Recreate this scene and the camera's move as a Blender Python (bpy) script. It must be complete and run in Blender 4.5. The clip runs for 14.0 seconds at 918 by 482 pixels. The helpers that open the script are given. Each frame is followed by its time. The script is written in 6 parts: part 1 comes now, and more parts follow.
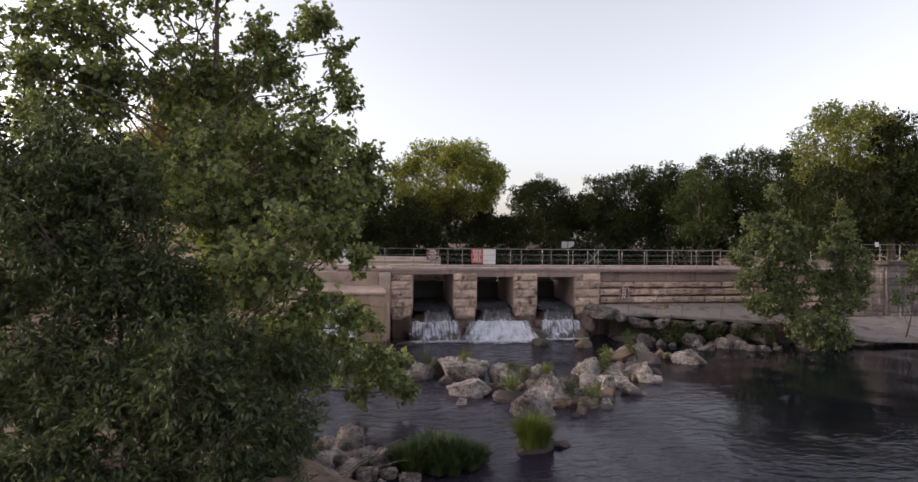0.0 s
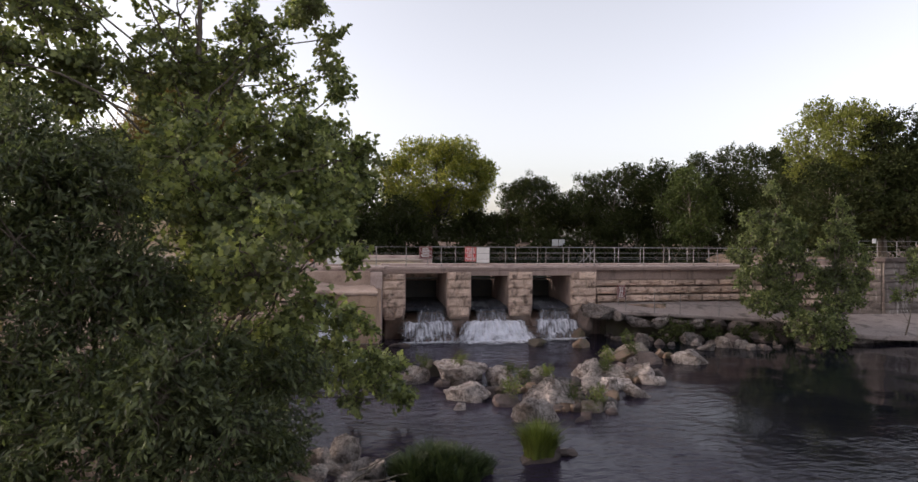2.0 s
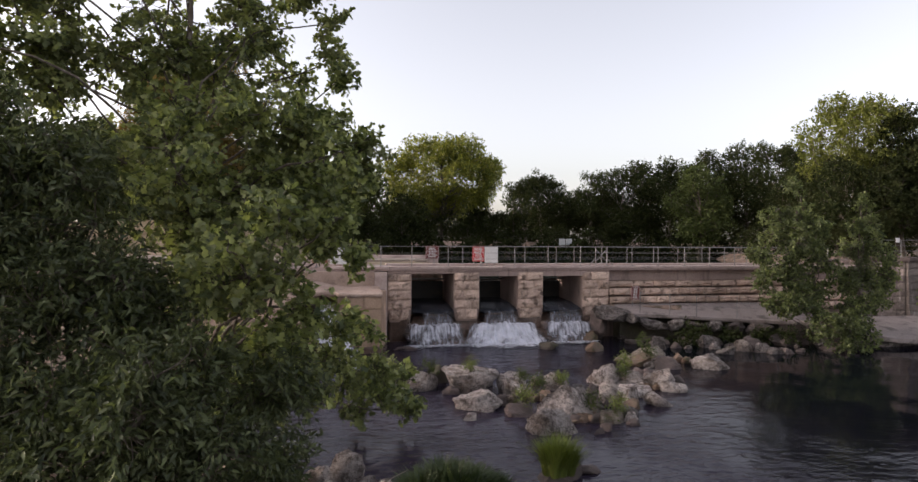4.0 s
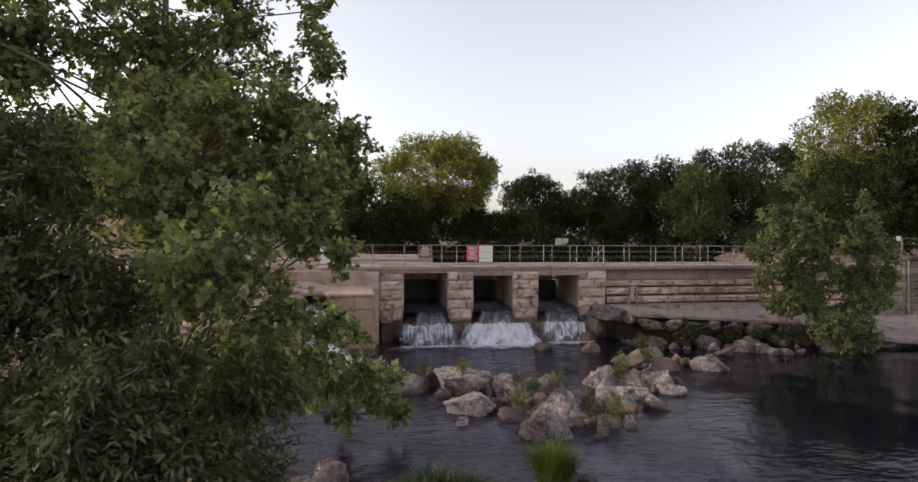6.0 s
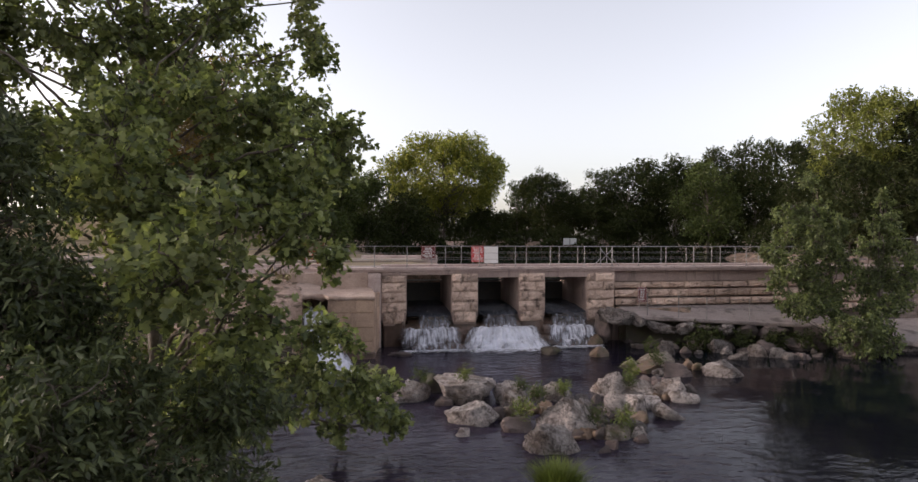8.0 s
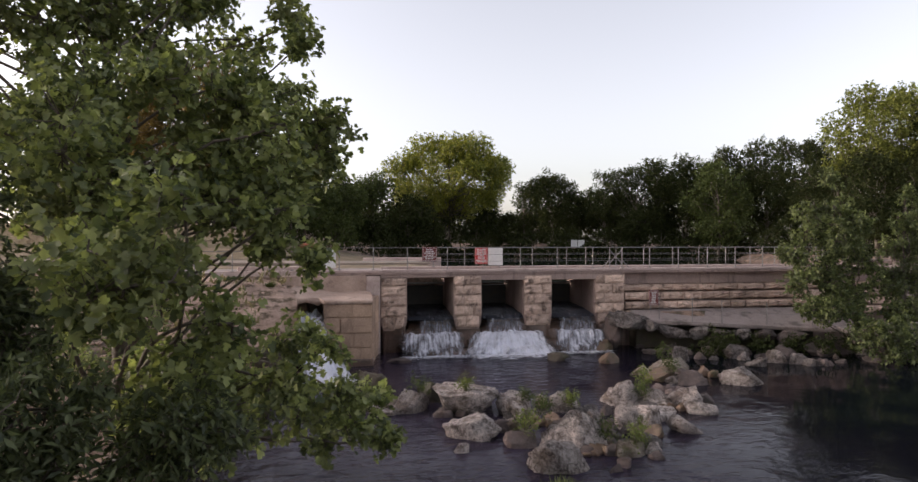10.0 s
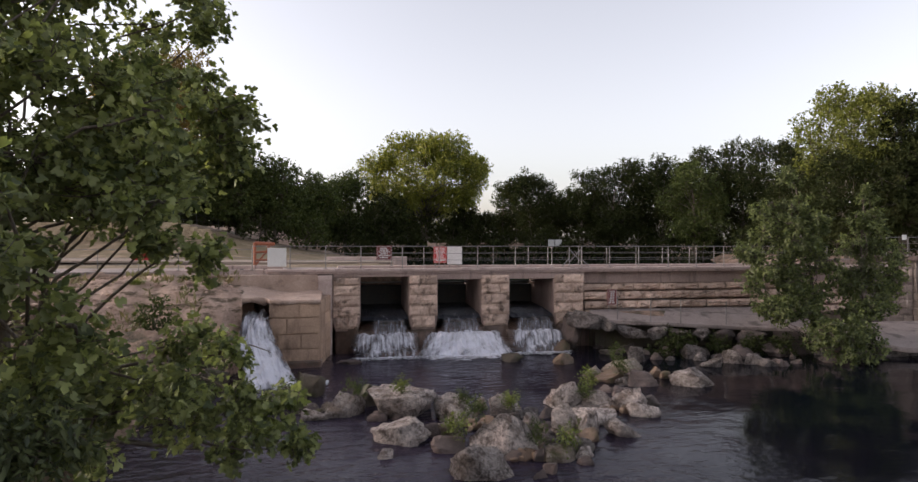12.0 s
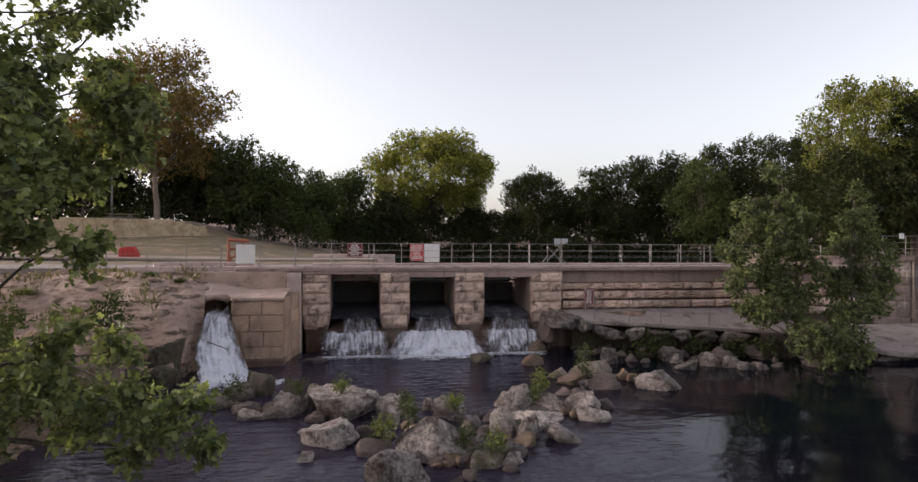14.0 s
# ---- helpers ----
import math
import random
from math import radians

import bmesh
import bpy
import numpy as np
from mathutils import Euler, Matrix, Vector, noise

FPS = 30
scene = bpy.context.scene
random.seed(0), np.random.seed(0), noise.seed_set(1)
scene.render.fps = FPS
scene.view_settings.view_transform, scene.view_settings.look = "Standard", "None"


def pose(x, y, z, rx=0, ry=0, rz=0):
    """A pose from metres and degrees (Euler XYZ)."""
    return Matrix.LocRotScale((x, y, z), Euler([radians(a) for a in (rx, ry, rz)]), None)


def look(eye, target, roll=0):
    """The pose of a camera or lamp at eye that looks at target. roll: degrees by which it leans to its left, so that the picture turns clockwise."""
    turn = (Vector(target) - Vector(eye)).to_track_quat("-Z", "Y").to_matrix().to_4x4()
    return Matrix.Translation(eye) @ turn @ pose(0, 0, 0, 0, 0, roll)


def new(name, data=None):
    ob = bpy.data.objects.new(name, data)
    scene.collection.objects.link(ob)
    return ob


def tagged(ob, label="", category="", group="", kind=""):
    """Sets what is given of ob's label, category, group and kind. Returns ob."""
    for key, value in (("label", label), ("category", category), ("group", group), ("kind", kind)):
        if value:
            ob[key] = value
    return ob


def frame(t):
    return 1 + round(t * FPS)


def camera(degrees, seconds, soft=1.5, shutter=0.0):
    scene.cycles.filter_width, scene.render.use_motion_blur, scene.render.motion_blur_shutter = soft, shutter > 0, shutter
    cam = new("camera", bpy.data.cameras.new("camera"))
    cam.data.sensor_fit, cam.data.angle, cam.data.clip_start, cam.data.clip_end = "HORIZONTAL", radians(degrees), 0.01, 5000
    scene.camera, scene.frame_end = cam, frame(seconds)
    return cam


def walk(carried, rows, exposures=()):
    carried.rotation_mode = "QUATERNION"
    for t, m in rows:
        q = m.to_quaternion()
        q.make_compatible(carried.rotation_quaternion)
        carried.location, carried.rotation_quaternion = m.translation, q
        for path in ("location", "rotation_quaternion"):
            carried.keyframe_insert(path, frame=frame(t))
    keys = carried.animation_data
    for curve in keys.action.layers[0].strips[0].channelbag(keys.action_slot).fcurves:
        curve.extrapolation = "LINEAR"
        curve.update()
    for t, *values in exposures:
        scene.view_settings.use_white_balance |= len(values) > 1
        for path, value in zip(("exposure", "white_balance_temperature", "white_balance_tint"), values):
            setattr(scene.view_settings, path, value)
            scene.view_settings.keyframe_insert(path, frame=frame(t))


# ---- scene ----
cam = camera(74.9, 14.0)
PATH = [
    (0, (-0.687, -1.914, 5.567), (-0.32, 0.052, 5.569), 0.6),
    (0.5, (-0.724, -1.645, 5.553), (-0.348, 0.32, 5.555), 0.5),
    (1, (-0.781, -1.379, 5.547), (-0.392, 0.583, 5.549), 0.5),
    (1.5, (-0.821, -1.157, 5.537), (-0.422, 0.803, 5.537), 0.5),
    (2, (-0.84, -0.943, 5.545), (-0.433, 1.015, 5.542), 0.4),
    (2.5, (-0.841, -0.638, 5.551), (-0.44, 1.321, 5.549), 0.4),
    (3, (-0.853, -0.302, 5.556), (-0.465, 1.66, 5.553), 0.4),
    (5.5, (-0.507, 0.88, 5.455), (-0.105, 2.839, 5.448), 0.3),
    (6, (-0.457, 0.962, 5.442), (-0.054, 2.921, 5.438), 0.3),
    (6.5, (-0.411, 1.024, 5.453), (-0.003, 2.982, 5.447), 0.2),
    (7, (-0.303, 1.188, 5.487), (0.096, 3.148, 5.48), 0.15),
    (7.5, (-0.168, 1.45, 5.516), (0.219, 3.412, 5.509), 0.2),
    (10, (0.424, 2.99, 5.418), (0.775, 4.959, 5.422), 0.0),
    (10.5, (0.774, 3.187, 5.396), (1.128, 5.155, 5.401), 0.0),
    (11, (1.234, 3.254, 5.374), (1.609, 5.218, 5.379), 0.15),
    (11.5, (1.596, 3.256, 5.357), (1.984, 5.218, 5.361), 0.0),
    (12, (2.069, 3.3, 5.346), (2.462, 5.261, 5.35), 0.1),
    (12.5, (2.627, 3.215, 5.38), (3.005, 5.178, 5.382), 0.25),
    (13, (3.176, 3.158, 5.339), (3.524, 5.127, 5.339), 0.2),
    (13.5, (3.786, 3.219, 5.293), (4.113, 5.192, 5.292), 0.2),
    (14, (4.476, 3.503, 5.264), (4.801, 5.476, 5.265), 0.3),
]
EXPOSURE = 1.2
walk(cam, [(t, look(eye, target, roll)) for t, eye, target, roll in PATH],
     [(0.0, EXPOSURE), (10.5, EXPOSURE), (12.5, EXPOSURE - 0.07), (14.0, EXPOSURE - 0.1)])

# ---- evening sky, and a weak, wide sun to the left ----
SUN_UP, SUN_AROUND = radians(15), radians(285)
world = bpy.data.worlds.new("world")
scene.world = world
world.use_nodes = True
wn, wl = world.node_tree.nodes, world.node_tree.links
sky = wn.new("ShaderNodeTexSky")
sky.sky_type, sky.sun_disc = "NISHITA", False
sky.sun_elevation, sky.sun_rotation = SUN_UP, SUN_AROUND
sky.air_density, sky.dust_density, sky.ozone_density = 1.0, 2.5, 1.5
soft = wn.new("ShaderNodeHueSaturation")
soft.inputs["Saturation"].default_value = 0.38
wl.new(sky.outputs[0], soft.inputs["Color"])
dusk = wn.new("ShaderNodeMix")
dusk.data_type, dusk.blend_type = "RGBA", "MULTIPLY"
dusk.inputs[0].default_value = 1.0
dusk.inputs[7].default_value = (1.06, 0.98, 0.98, 1)
wl.new(soft.outputs[0], dusk.inputs[6])
wl.new(dusk.outputs[2], wn["Background"].inputs["Color"])
wn["Background"].inputs["Strength"].default_value = 0.15
sun = new("sun", bpy.data.lights.new("sun", "SUN"))
sun.data.energy, sun.data.angle, sun.data.color = 0.55, radians(30), (1.0, 0.82, 0.70)
sun.matrix_world = look((0, 0, 0), (-math.sin(SUN_AROUND) * math.cos(SUN_UP), -math.cos(SUN_AROUND) * math.cos(SUN_UP), -math.sin(SUN_UP)))


# ---- materials ----
def nodes_of(name):
    m = bpy.data.materials.new(name)
    m.use_nodes = True
    t = m.node_tree
    return m, t.nodes, t.links, t.nodes["Principled BSDF"]


def mixed(n, l, fac, a, b, kind="MIX"):
    x = n.new("ShaderNodeMix")
    x.data_type, x.blend_type = "RGBA", kind
    for i, v in ((0, fac), (6, a), (7, b)):
        if isinstance(v, (int, float)):
            x.inputs[i].default_value = v
        elif isinstance(v, tuple):
            x.inputs[i].default_value = (*v, 1)
        else:
            l.new(v, x.inputs[i])
    return x.outputs[2]


def noise_at(n, l, scale, detail=6, rough=0.6, stretch=None, vec=None):
    if vec is None:
        vec = n.new("ShaderNodeNewGeometry").outputs["Position"]
    if stretch:
        mp = n.new("ShaderNodeMapping")
        mp.inputs["Scale"].default_value = stretch
        l.new(vec, mp.inputs["Vector"])
        vec = mp.outputs[0]
    x = n.new("ShaderNodeTexNoise")
    x.inputs["Scale"].default_value, x.inputs["Detail"].default_value, x.inputs["Roughness"].default_value = scale, detail, rough
    l.new(vec, x.inputs["Vector"])
    return x.outputs["Fac"]


def ramp(n, l, fac, lo, hi):
    x = n.new("ShaderNodeMapRange")
    x.inputs["From Min"].default_value, x.inputs["From Max"].default_value = lo, hi
    l.new(fac, x.inputs["Value"])
    return x.outputs[0]


def surface(name, c1, c2, stain, scale=1.5, rough=0.85, bump=0.4, grain=14.0, metal=0.0, vary=0.15, streak=None, amount=(0.5, 0.72), dist=0.03):
    """Two tones mixed by broad noise, stains with a shape of their own, fine relief."""
    m, n, l, b = nodes_of(name)
    base = mixed(n, l, ramp(n, l, noise_at(n, l, scale, 5), 0.35, 0.65), c1, c2)
    fine = noise_at(n, l, grain, 8, 0.7)
    base = mixed(n, l, ramp(n, l, fine, 0.3, 0.75), base, mixed(n, l, 1.0, base, (0.62, 0.6, 0.57), "MULTIPLY"))
    base = mixed(n, l, ramp(n, l, noise_at(n, l, scale * 1.7, 7, 0.65, streak), *amount), base, stain)
    if vary:
        rnd = n.new("ShaderNodeObjectInfo").outputs["Random"]
        hue = n.new("ShaderNodeHueSaturation")
        l.new(base, hue.inputs["Color"])
        mr = n.new("ShaderNodeMapRange")
        mr.inputs["To Min"].default_value, mr.inputs["To Max"].default_value = 1 - vary, 1 + vary
        l.new(rnd, mr.inputs["Value"])
        l.new(mr.outputs[0], hue.inputs["Value"])
        base = hue.outputs[0]
    l.new(base, b.inputs["Base Color"])
    b.inputs["Roughness"].default_value, b.inputs["Metallic"].default_value = rough, metal
    bp = n.new("ShaderNodeBump")
    bp.inputs["Strength"].default_value, bp.inputs["Distance"].default_value = bump, dist
    l.new(fine, bp.inputs["Height"])
    l.new(bp.outputs[0], b.inputs["Normal"])
    return m


def leafy(name, c1, c2, c3, glow=0.25, rough=0.55, shine=0.5):
    """Leaves, each of its own tone; a part of the light passes through them."""
    m, n, l, b = nodes_of(name)
    rnd = n.new("ShaderNodeNewGeometry").outputs["Random Per Island"]
    base = mixed(n, l, rnd, c1, c2)
    base = mixed(n, l, ramp(n, l, noise_at(n, l, 0.55, 3), 0.52, 0.7), base, c3)
    l.new(base, b.inputs["Base Color"])
    b.inputs["Roughness"].default_value, b.inputs["Specular IOR Level"].default_value = rough, shine
    tr = n.new("ShaderNodeBsdfTranslucent")
    l.new(mixed(n, l, 1.0, base, (1.08, 1.15, 0.7), "MULTIPLY"), tr.inputs["Color"])
    mx = n.new("ShaderNodeMixShader")
    mx.inputs[0].default_value = glow
    l.new(b.outputs[0], mx.inputs[1])
    l.new(tr.outputs[0], mx.inputs[2])
    l.new(mx.outputs[0], n["Material Output"].inputs["Surface"])
    return m


def river(name, c1, c2, rough, wave, size, stretch, milky_sheen=None):
    """Water; paler at low x: air below the falls, plus sky reflection put into the colour."""
    m, n, l, b = nodes_of(name)
    body = mixed(n, l, ramp(n, l, noise_at(n, l, 0.12, 3), 0.4, 0.6), c1, c2)
    if milky_sheen:
        at = n.new("ShaderNodeSeparateXYZ")
        l.new(n.new("ShaderNodeNewGeometry").outputs["Position"], at.inputs[0])
        drift = n.new("ShaderNodeMath")
        drift.operation, drift.inputs[1].default_value = "MULTIPLY_ADD", 7.0
        l.new(noise_at(n, l, 0.3, 5), drift.inputs[0])
        l.new(at.outputs[0], drift.inputs[2])
        # the paler mix partly stands in for reflected sky
        body = mixed(n, l, ramp(n, l, drift.outputs[0], 18.0, 8.0), body, milky_sheen)
    l.new(body, b.inputs["Base Color"])
    b.inputs["Roughness"].default_value, b.inputs["IOR"].default_value, b.inputs["Specular IOR Level"].default_value = rough, 1.33, 0.235
    b.inputs["Specular Tint"].default_value = (1.0, 0.93, 1.06, 1)
    b1 = n.new("ShaderNodeBump")
    b1.inputs["Strength"].default_value, b1.inputs["Distance"].default_value = wave, 0.12
    if milky_sheen:
        calm = n.new("ShaderNodeMath")
        calm.operation = "MAXIMUM"
        l.new(ramp(n, l, drift.outputs[0], 17.5, 12.0), calm.inputs[0])
        l.new(ramp(n, l, at.outputs[1], 15.5, 11.0), calm.inputs[1])
        force = n.new("ShaderNodeMath")
        force.operation, force.inputs[1].default_value, force.inputs[2].default_value = "MULTIPLY_ADD", wave * 0.9, wave * 0.12
        l.new(calm.outputs[0], force.inputs[0])
        gust = n.new("ShaderNodeMath")
        gust.operation = "MULTIPLY"
        patch = n.new("ShaderNodeMapRange")
        patch.inputs["From Min"].default_value, patch.inputs["From Max"].default_value = 0.38, 0.62
        patch.inputs["To Min"].default_value, patch.inputs["To Max"].default_value = 0.5, 1.35
        l.new(noise_at(n, l, 0.45, 4, 0.6, (1, 0.6, 1)), patch.inputs["Value"])
        l.new(force.outputs[0], gust.inputs[0])
        l.new(patch.outputs[0], gust.inputs[1])
        l.new(gust.outputs[0], b1.inputs["Strength"])
    l.new(noise_at(n, l, size, 4, 0.56, stretch), b1.inputs["Height"])
    b2 = n.new("ShaderNodeBump")
    b2.inputs["Strength"].default_value, b2.inputs["Distance"].default_value = wave * 0.35, 0.4
    l.new(noise_at(n, l, size * 0.25, 3, 0.5, stretch), b2.inputs["Height"])
    if milky_sheen:
        swell = n.new("ShaderNodeMath")
        swell.operation, swell.inputs[1].default_value = "MULTIPLY", 0.14
        l.new(gust.outputs[0], swell.inputs[0])
        l.new(swell.outputs[0], b2.inputs["Strength"])
    l.new(b1.outputs[0], b2.inputs["Normal"])
    l.new(b2.outputs[0], b.inputs["Normal"])
    return m


def foam(name, low, high, big=(9, 4, 1), fine=(55, 14, 1), change=(-0.32, 0.26)):
    """Falling water: white strands over dark water, drawn out along the fall."""
    m, n, l, b = nodes_of(name)
    uv = n.new("ShaderNodeUVMap").outputs[0]
    s1 = noise_at(n, l, 1.0, 6, 0.65, big, uv)
    s2 = noise_at(n, l, 1.0, 4, 0.6, fine, uv)
    down = n.new("ShaderNodeSeparateXYZ")
    l.new(uv, down.inputs[0])
    grow = n.new("ShaderNodeMapRange")
    grow.inputs["To Min"].default_value, grow.inputs["To Max"].default_value = change
    l.new(down.outputs[1], grow.inputs["Value"])
    half = n.new("ShaderNodeMath")
    half.operation = "ADD"
    l.new(s1, half.inputs[0])
    l.new(grow.outputs[0], half.inputs[1])
    mul = n.new("ShaderNodeMath")
    mul.operation = "ADD"
    l.new(half.outputs[0], mul.inputs[0])
    l.new(s2, mul.inputs[1])
    rim = n.new("ShaderNodeMath")
    rim.operation, rim.inputs[1].default_value = "PINGPONG", 0.5
    l.new(down.outputs[0], rim.inputs[0])
    fray = n.new("ShaderNodeMapRange")
    fray.inputs["From Max"].default_value = 0.16
    fray.inputs["To Min"].default_value, fray.inputs["To Max"].default_value = -0.42, 0.0
    l.new(rim.outputs[0], fray.inputs["Value"])
    whole = n.new("ShaderNodeMath")
    whole.operation = "ADD"
    l.new(mul.outputs[0], whole.inputs[0])
    l.new(fray.outputs[0], whole.inputs[1])
    mul = whole
    fac = ramp(n, l, mul.outputs[0], low, high)
    l.new(mixed(n, l, fac, (0.20, 0.195, 0.22), (0.68, 0.68, 0.75)), b.inputs["Base Color"])
    clear = n.new("ShaderNodeBsdfTransparent")
    veil = n.new("ShaderNodeMixShader")
    l.new(ramp(n, l, mul.outputs[0], low - 0.10, low + 0.30), veil.inputs[0])
    l.new(clear.outputs[0], veil.inputs[1])
    l.new(b.outputs[0], veil.inputs[2])
    l.new(veil.outputs[0], n["Material Output"].inputs["Surface"])
    b.inputs["Roughness"].default_value = 0.35
    bp = n.new("ShaderNodeBump")
    bp.inputs["Strength"].default_value, bp.inputs["Distance"].default_value = 0.8, 0.08
    l.new(mul.outputs[0], bp.inputs["Height"])
    l.new(bp.outputs[0], b.inputs["Normal"])
    return m


def mottled(name, pale, brown, dark, vary=0.25, moss=None):
    """River limestone: pale lichen crust broken up by darker rock, with pits and cracks."""
    m, n, l, b = nodes_of(name)
    coarse = noise_at(n, l, 1.7, 5, 0.6)
    crust = noise_at(n, l, 7.5, 12, 0.84)
    grey = tuple(0.38 * a + 0.62 * b for a, b in zip(pale, brown))
    base = mixed(n, l, ramp(n, l, crust, 0.45, 0.57), grey, pale)
    base = mixed(n, l, ramp(n, l, noise_at(n, l, 3.2, 10, 0.78), 0.50, 0.58), base, brown)
    base = mixed(n, l, ramp(n, l, coarse, 0.50, 0.66), base, mixed(n, l, 1.0, base, (0.50, 0.44, 0.39), "MULTIPLY"))
    cell = n.new("ShaderNodeTexVoronoi")
    cell.feature, cell.inputs["Scale"].default_value = "DISTANCE_TO_EDGE", 2.6
    bent = n.new("ShaderNodeVectorMath")
    bent.operation = "MULTIPLY_ADD"
    bent.inputs[1].default_value = (0.5, 0.5, 0.5)
    nz = n.new("ShaderNodeTexNoise")
    nz.inputs["Scale"].default_value, nz.inputs["Detail"].default_value = 3.0, 6
    pos = n.new("ShaderNodeNewGeometry").outputs["Position"]
    l.new(pos, nz.inputs["Vector"])
    l.new(nz.outputs["Color"], bent.inputs[0])
    l.new(pos, bent.inputs[2])
    l.new(bent.outputs[0], cell.inputs["Vector"])
    crack = ramp(n, l, cell.outputs["Distance"], 0.035, 0.0)
    base = mixed(n, l, mixed(n, l, 1.0, crack, ramp(n, l, noise_at(n, l, 1.1, 2), 0.45, 0.6), "MULTIPLY"), base, dark)
    pits = ramp(n, l, noise_at(n, l, 13, 8, 0.75), 0.56, 0.66)
    base = mixed(n, l, pits, base, dark)
    if moss:
        base = mixed(n, l, ramp(n, l, noise_at(n, l, 1.5, 6, 0.7), 0.52, 0.64), base, moss)
    hue = n.new("ShaderNodeHueSaturation")
    l.new(base, hue.inputs["Color"])
    mr = n.new("ShaderNodeMapRange")
    mr.inputs["To Min"].default_value, mr.inputs["To Max"].default_value = 1 - vary, 1 + vary
    l.new(n.new("ShaderNodeObjectInfo").outputs["Random"], mr.inputs["Value"])
    l.new(mr.outputs[0], hue.inputs["Value"])
    l.new(hue.outputs[0], b.inputs["Base Color"])
    b.inputs["Roughness"].default_value = 0.85
    b1 = n.new("ShaderNodeBump")
    b1.inputs["Strength"].default_value, b1.inputs["Distance"].default_value = 1.0, 0.26
    l.new(crust, b1.inputs["Height"])
    b2 = n.new("ShaderNodeBump")
    b2.invert = True
    b2.inputs["Strength"].default_value, b2.inputs["Distance"].default_value = 0.6, 0.03
    l.new(pits, b2.inputs["Height"])
    l.new(b1.outputs[0], b2.inputs["Normal"])
    l.new(b2.outputs[0], b.inputs["Normal"])
    return m


STONE = surface("limestone_block", (0.71, 0.53, 0.435), (0.47, 0.34, 0.275), (0.13, 0.09, 0.07), 1.6, bump=1.0, grain=9, vary=0.25, amount=(0.53, 0.66))
ASHLAR = surface("ashlar", (0.58, 0.405, 0.295), (0.40, 0.275, 0.205), (0.15, 0.10, 0.075), 0.8, bump=0.6, grain=14, vary=0.25, streak=(1, 1, 0.35), amount=(0.50, 0.70))
CONCRETE = surface("weathered_concrete", (0.44, 0.325, 0.29), (0.33, 0.24, 0.217), (0.13, 0.098, 0.088), 0.7, bump=0.3, grain=18, vary=0.06, streak=(1.6, 1.6, 0.25), amount=(0.53, 0.72))
PALE = surface("pale_concrete", (0.62, 0.49, 0.45), (0.50, 0.385, 0.355), (0.28, 0.21, 0.19), 0.8, bump=0.25, grain=20, vary=0.05)
WETROCK = surface("wet_brown_rock", (0.20, 0.125, 0.095), (0.11, 0.075, 0.06), (0.05, 0.04, 0.03), 1.2, rough=0.35, bump=0.9, grain=5, vary=0.1, dist=0.08)
BOULDER = mottled("boulder", (0.78, 0.685, 0.64), (0.19, 0.148, 0.13), (0.035, 0.028, 0.024), 0.28)
# grey ledges and cobbles; also boulder stone darkened for shade at the far bank
GREY_SHADE_ROCK = mottled("grey_and_shaded_rock", (0.34, 0.295, 0.278), (0.095, 0.075, 0.068), (0.025, 0.020, 0.018), 0.3)
BROWNROCK = surface("brown_boulder", (0.20, 0.13, 0.085), (0.13, 0.085, 0.06), (0.07, 0.07, 0.03), 1.6, rough=0.6, bump=0.8, grain=7, vary=0.2, dist=0.05)
GROUND = surface("bank_soil_and_rock", (0.44, 0.30, 0.225), (0.21, 0.143, 0.108), (0.10, 0.082, 0.05), 0.75, bump=1.0, grain=6, vary=0, amount=(0.5, 0.62), dist=0.2)
LAWN = surface("dry_lawn", (0.15, 0.125, 0.060), (0.23, 0.165, 0.098), (0.30, 0.215, 0.145), 0.35, bump=0.5, grain=6, vary=0, amount=(0.52, 0.64))
STEEL = surface("galvanised_steel", (0.30, 0.29, 0.29), (0.23, 0.22, 0.22), (0.20, 0.17, 0.15), 3, rough=0.5, bump=0.1, grain=30, metal=0.6, vary=0.08)
WHITE = surface("white_board", (0.82, 0.81, 0.80), (0.76, 0.75, 0.74), (0.6, 0.58, 0.55), 2.5, rough=0.6, bump=0.05, grain=20, vary=0.03, amount=(0.6, 0.8))
RED = surface("red_sign", (0.55, 0.035, 0.03), (0.48, 0.03, 0.03), (0.38, 0.03, 0.03), 3, rough=0.5, bump=0.03, vary=0)
DARKRED = surface("faded_red_sign", (0.20, 0.04, 0.035), (0.16, 0.035, 0.03), (0.13, 0.03, 0.03), 3, rough=0.6, bump=0.03, vary=0)
ORANGE = surface("orange_barrier", (0.36, 0.115, 0.055), (0.30, 0.09, 0.045), (0.3, 0.09, 0.05), 3, rough=0.6, bump=0.05, vary=0)
DARK = surface("dark_metal", (0.035, 0.033, 0.03), (0.025, 0.024, 0.022), (0.05, 0.035, 0.025), 2, rough=0.6, bump=0.1, vary=0)
BARK = surface("bark", (0.125, 0.10, 0.078), (0.078, 0.062, 0.048), (0.20, 0.18, 0.15), 3, bump=0.8, grain=12, vary=0.1, streak=(1, 1, 0.3))
PALEBARK = surface("pale_bark", (0.30, 0.24, 0.18), (0.22, 0.17, 0.13), (0.14, 0.11, 0.08), 2, bump=0.8, grain=8, vary=0.1, streak=(1, 1, 0.3))
SYCAMORE = leafy("sycamore_leaf", (0.060, 0.080, 0.034), (0.32, 0.35, 0.135), (0.125, 0.135, 0.060), 0.45)
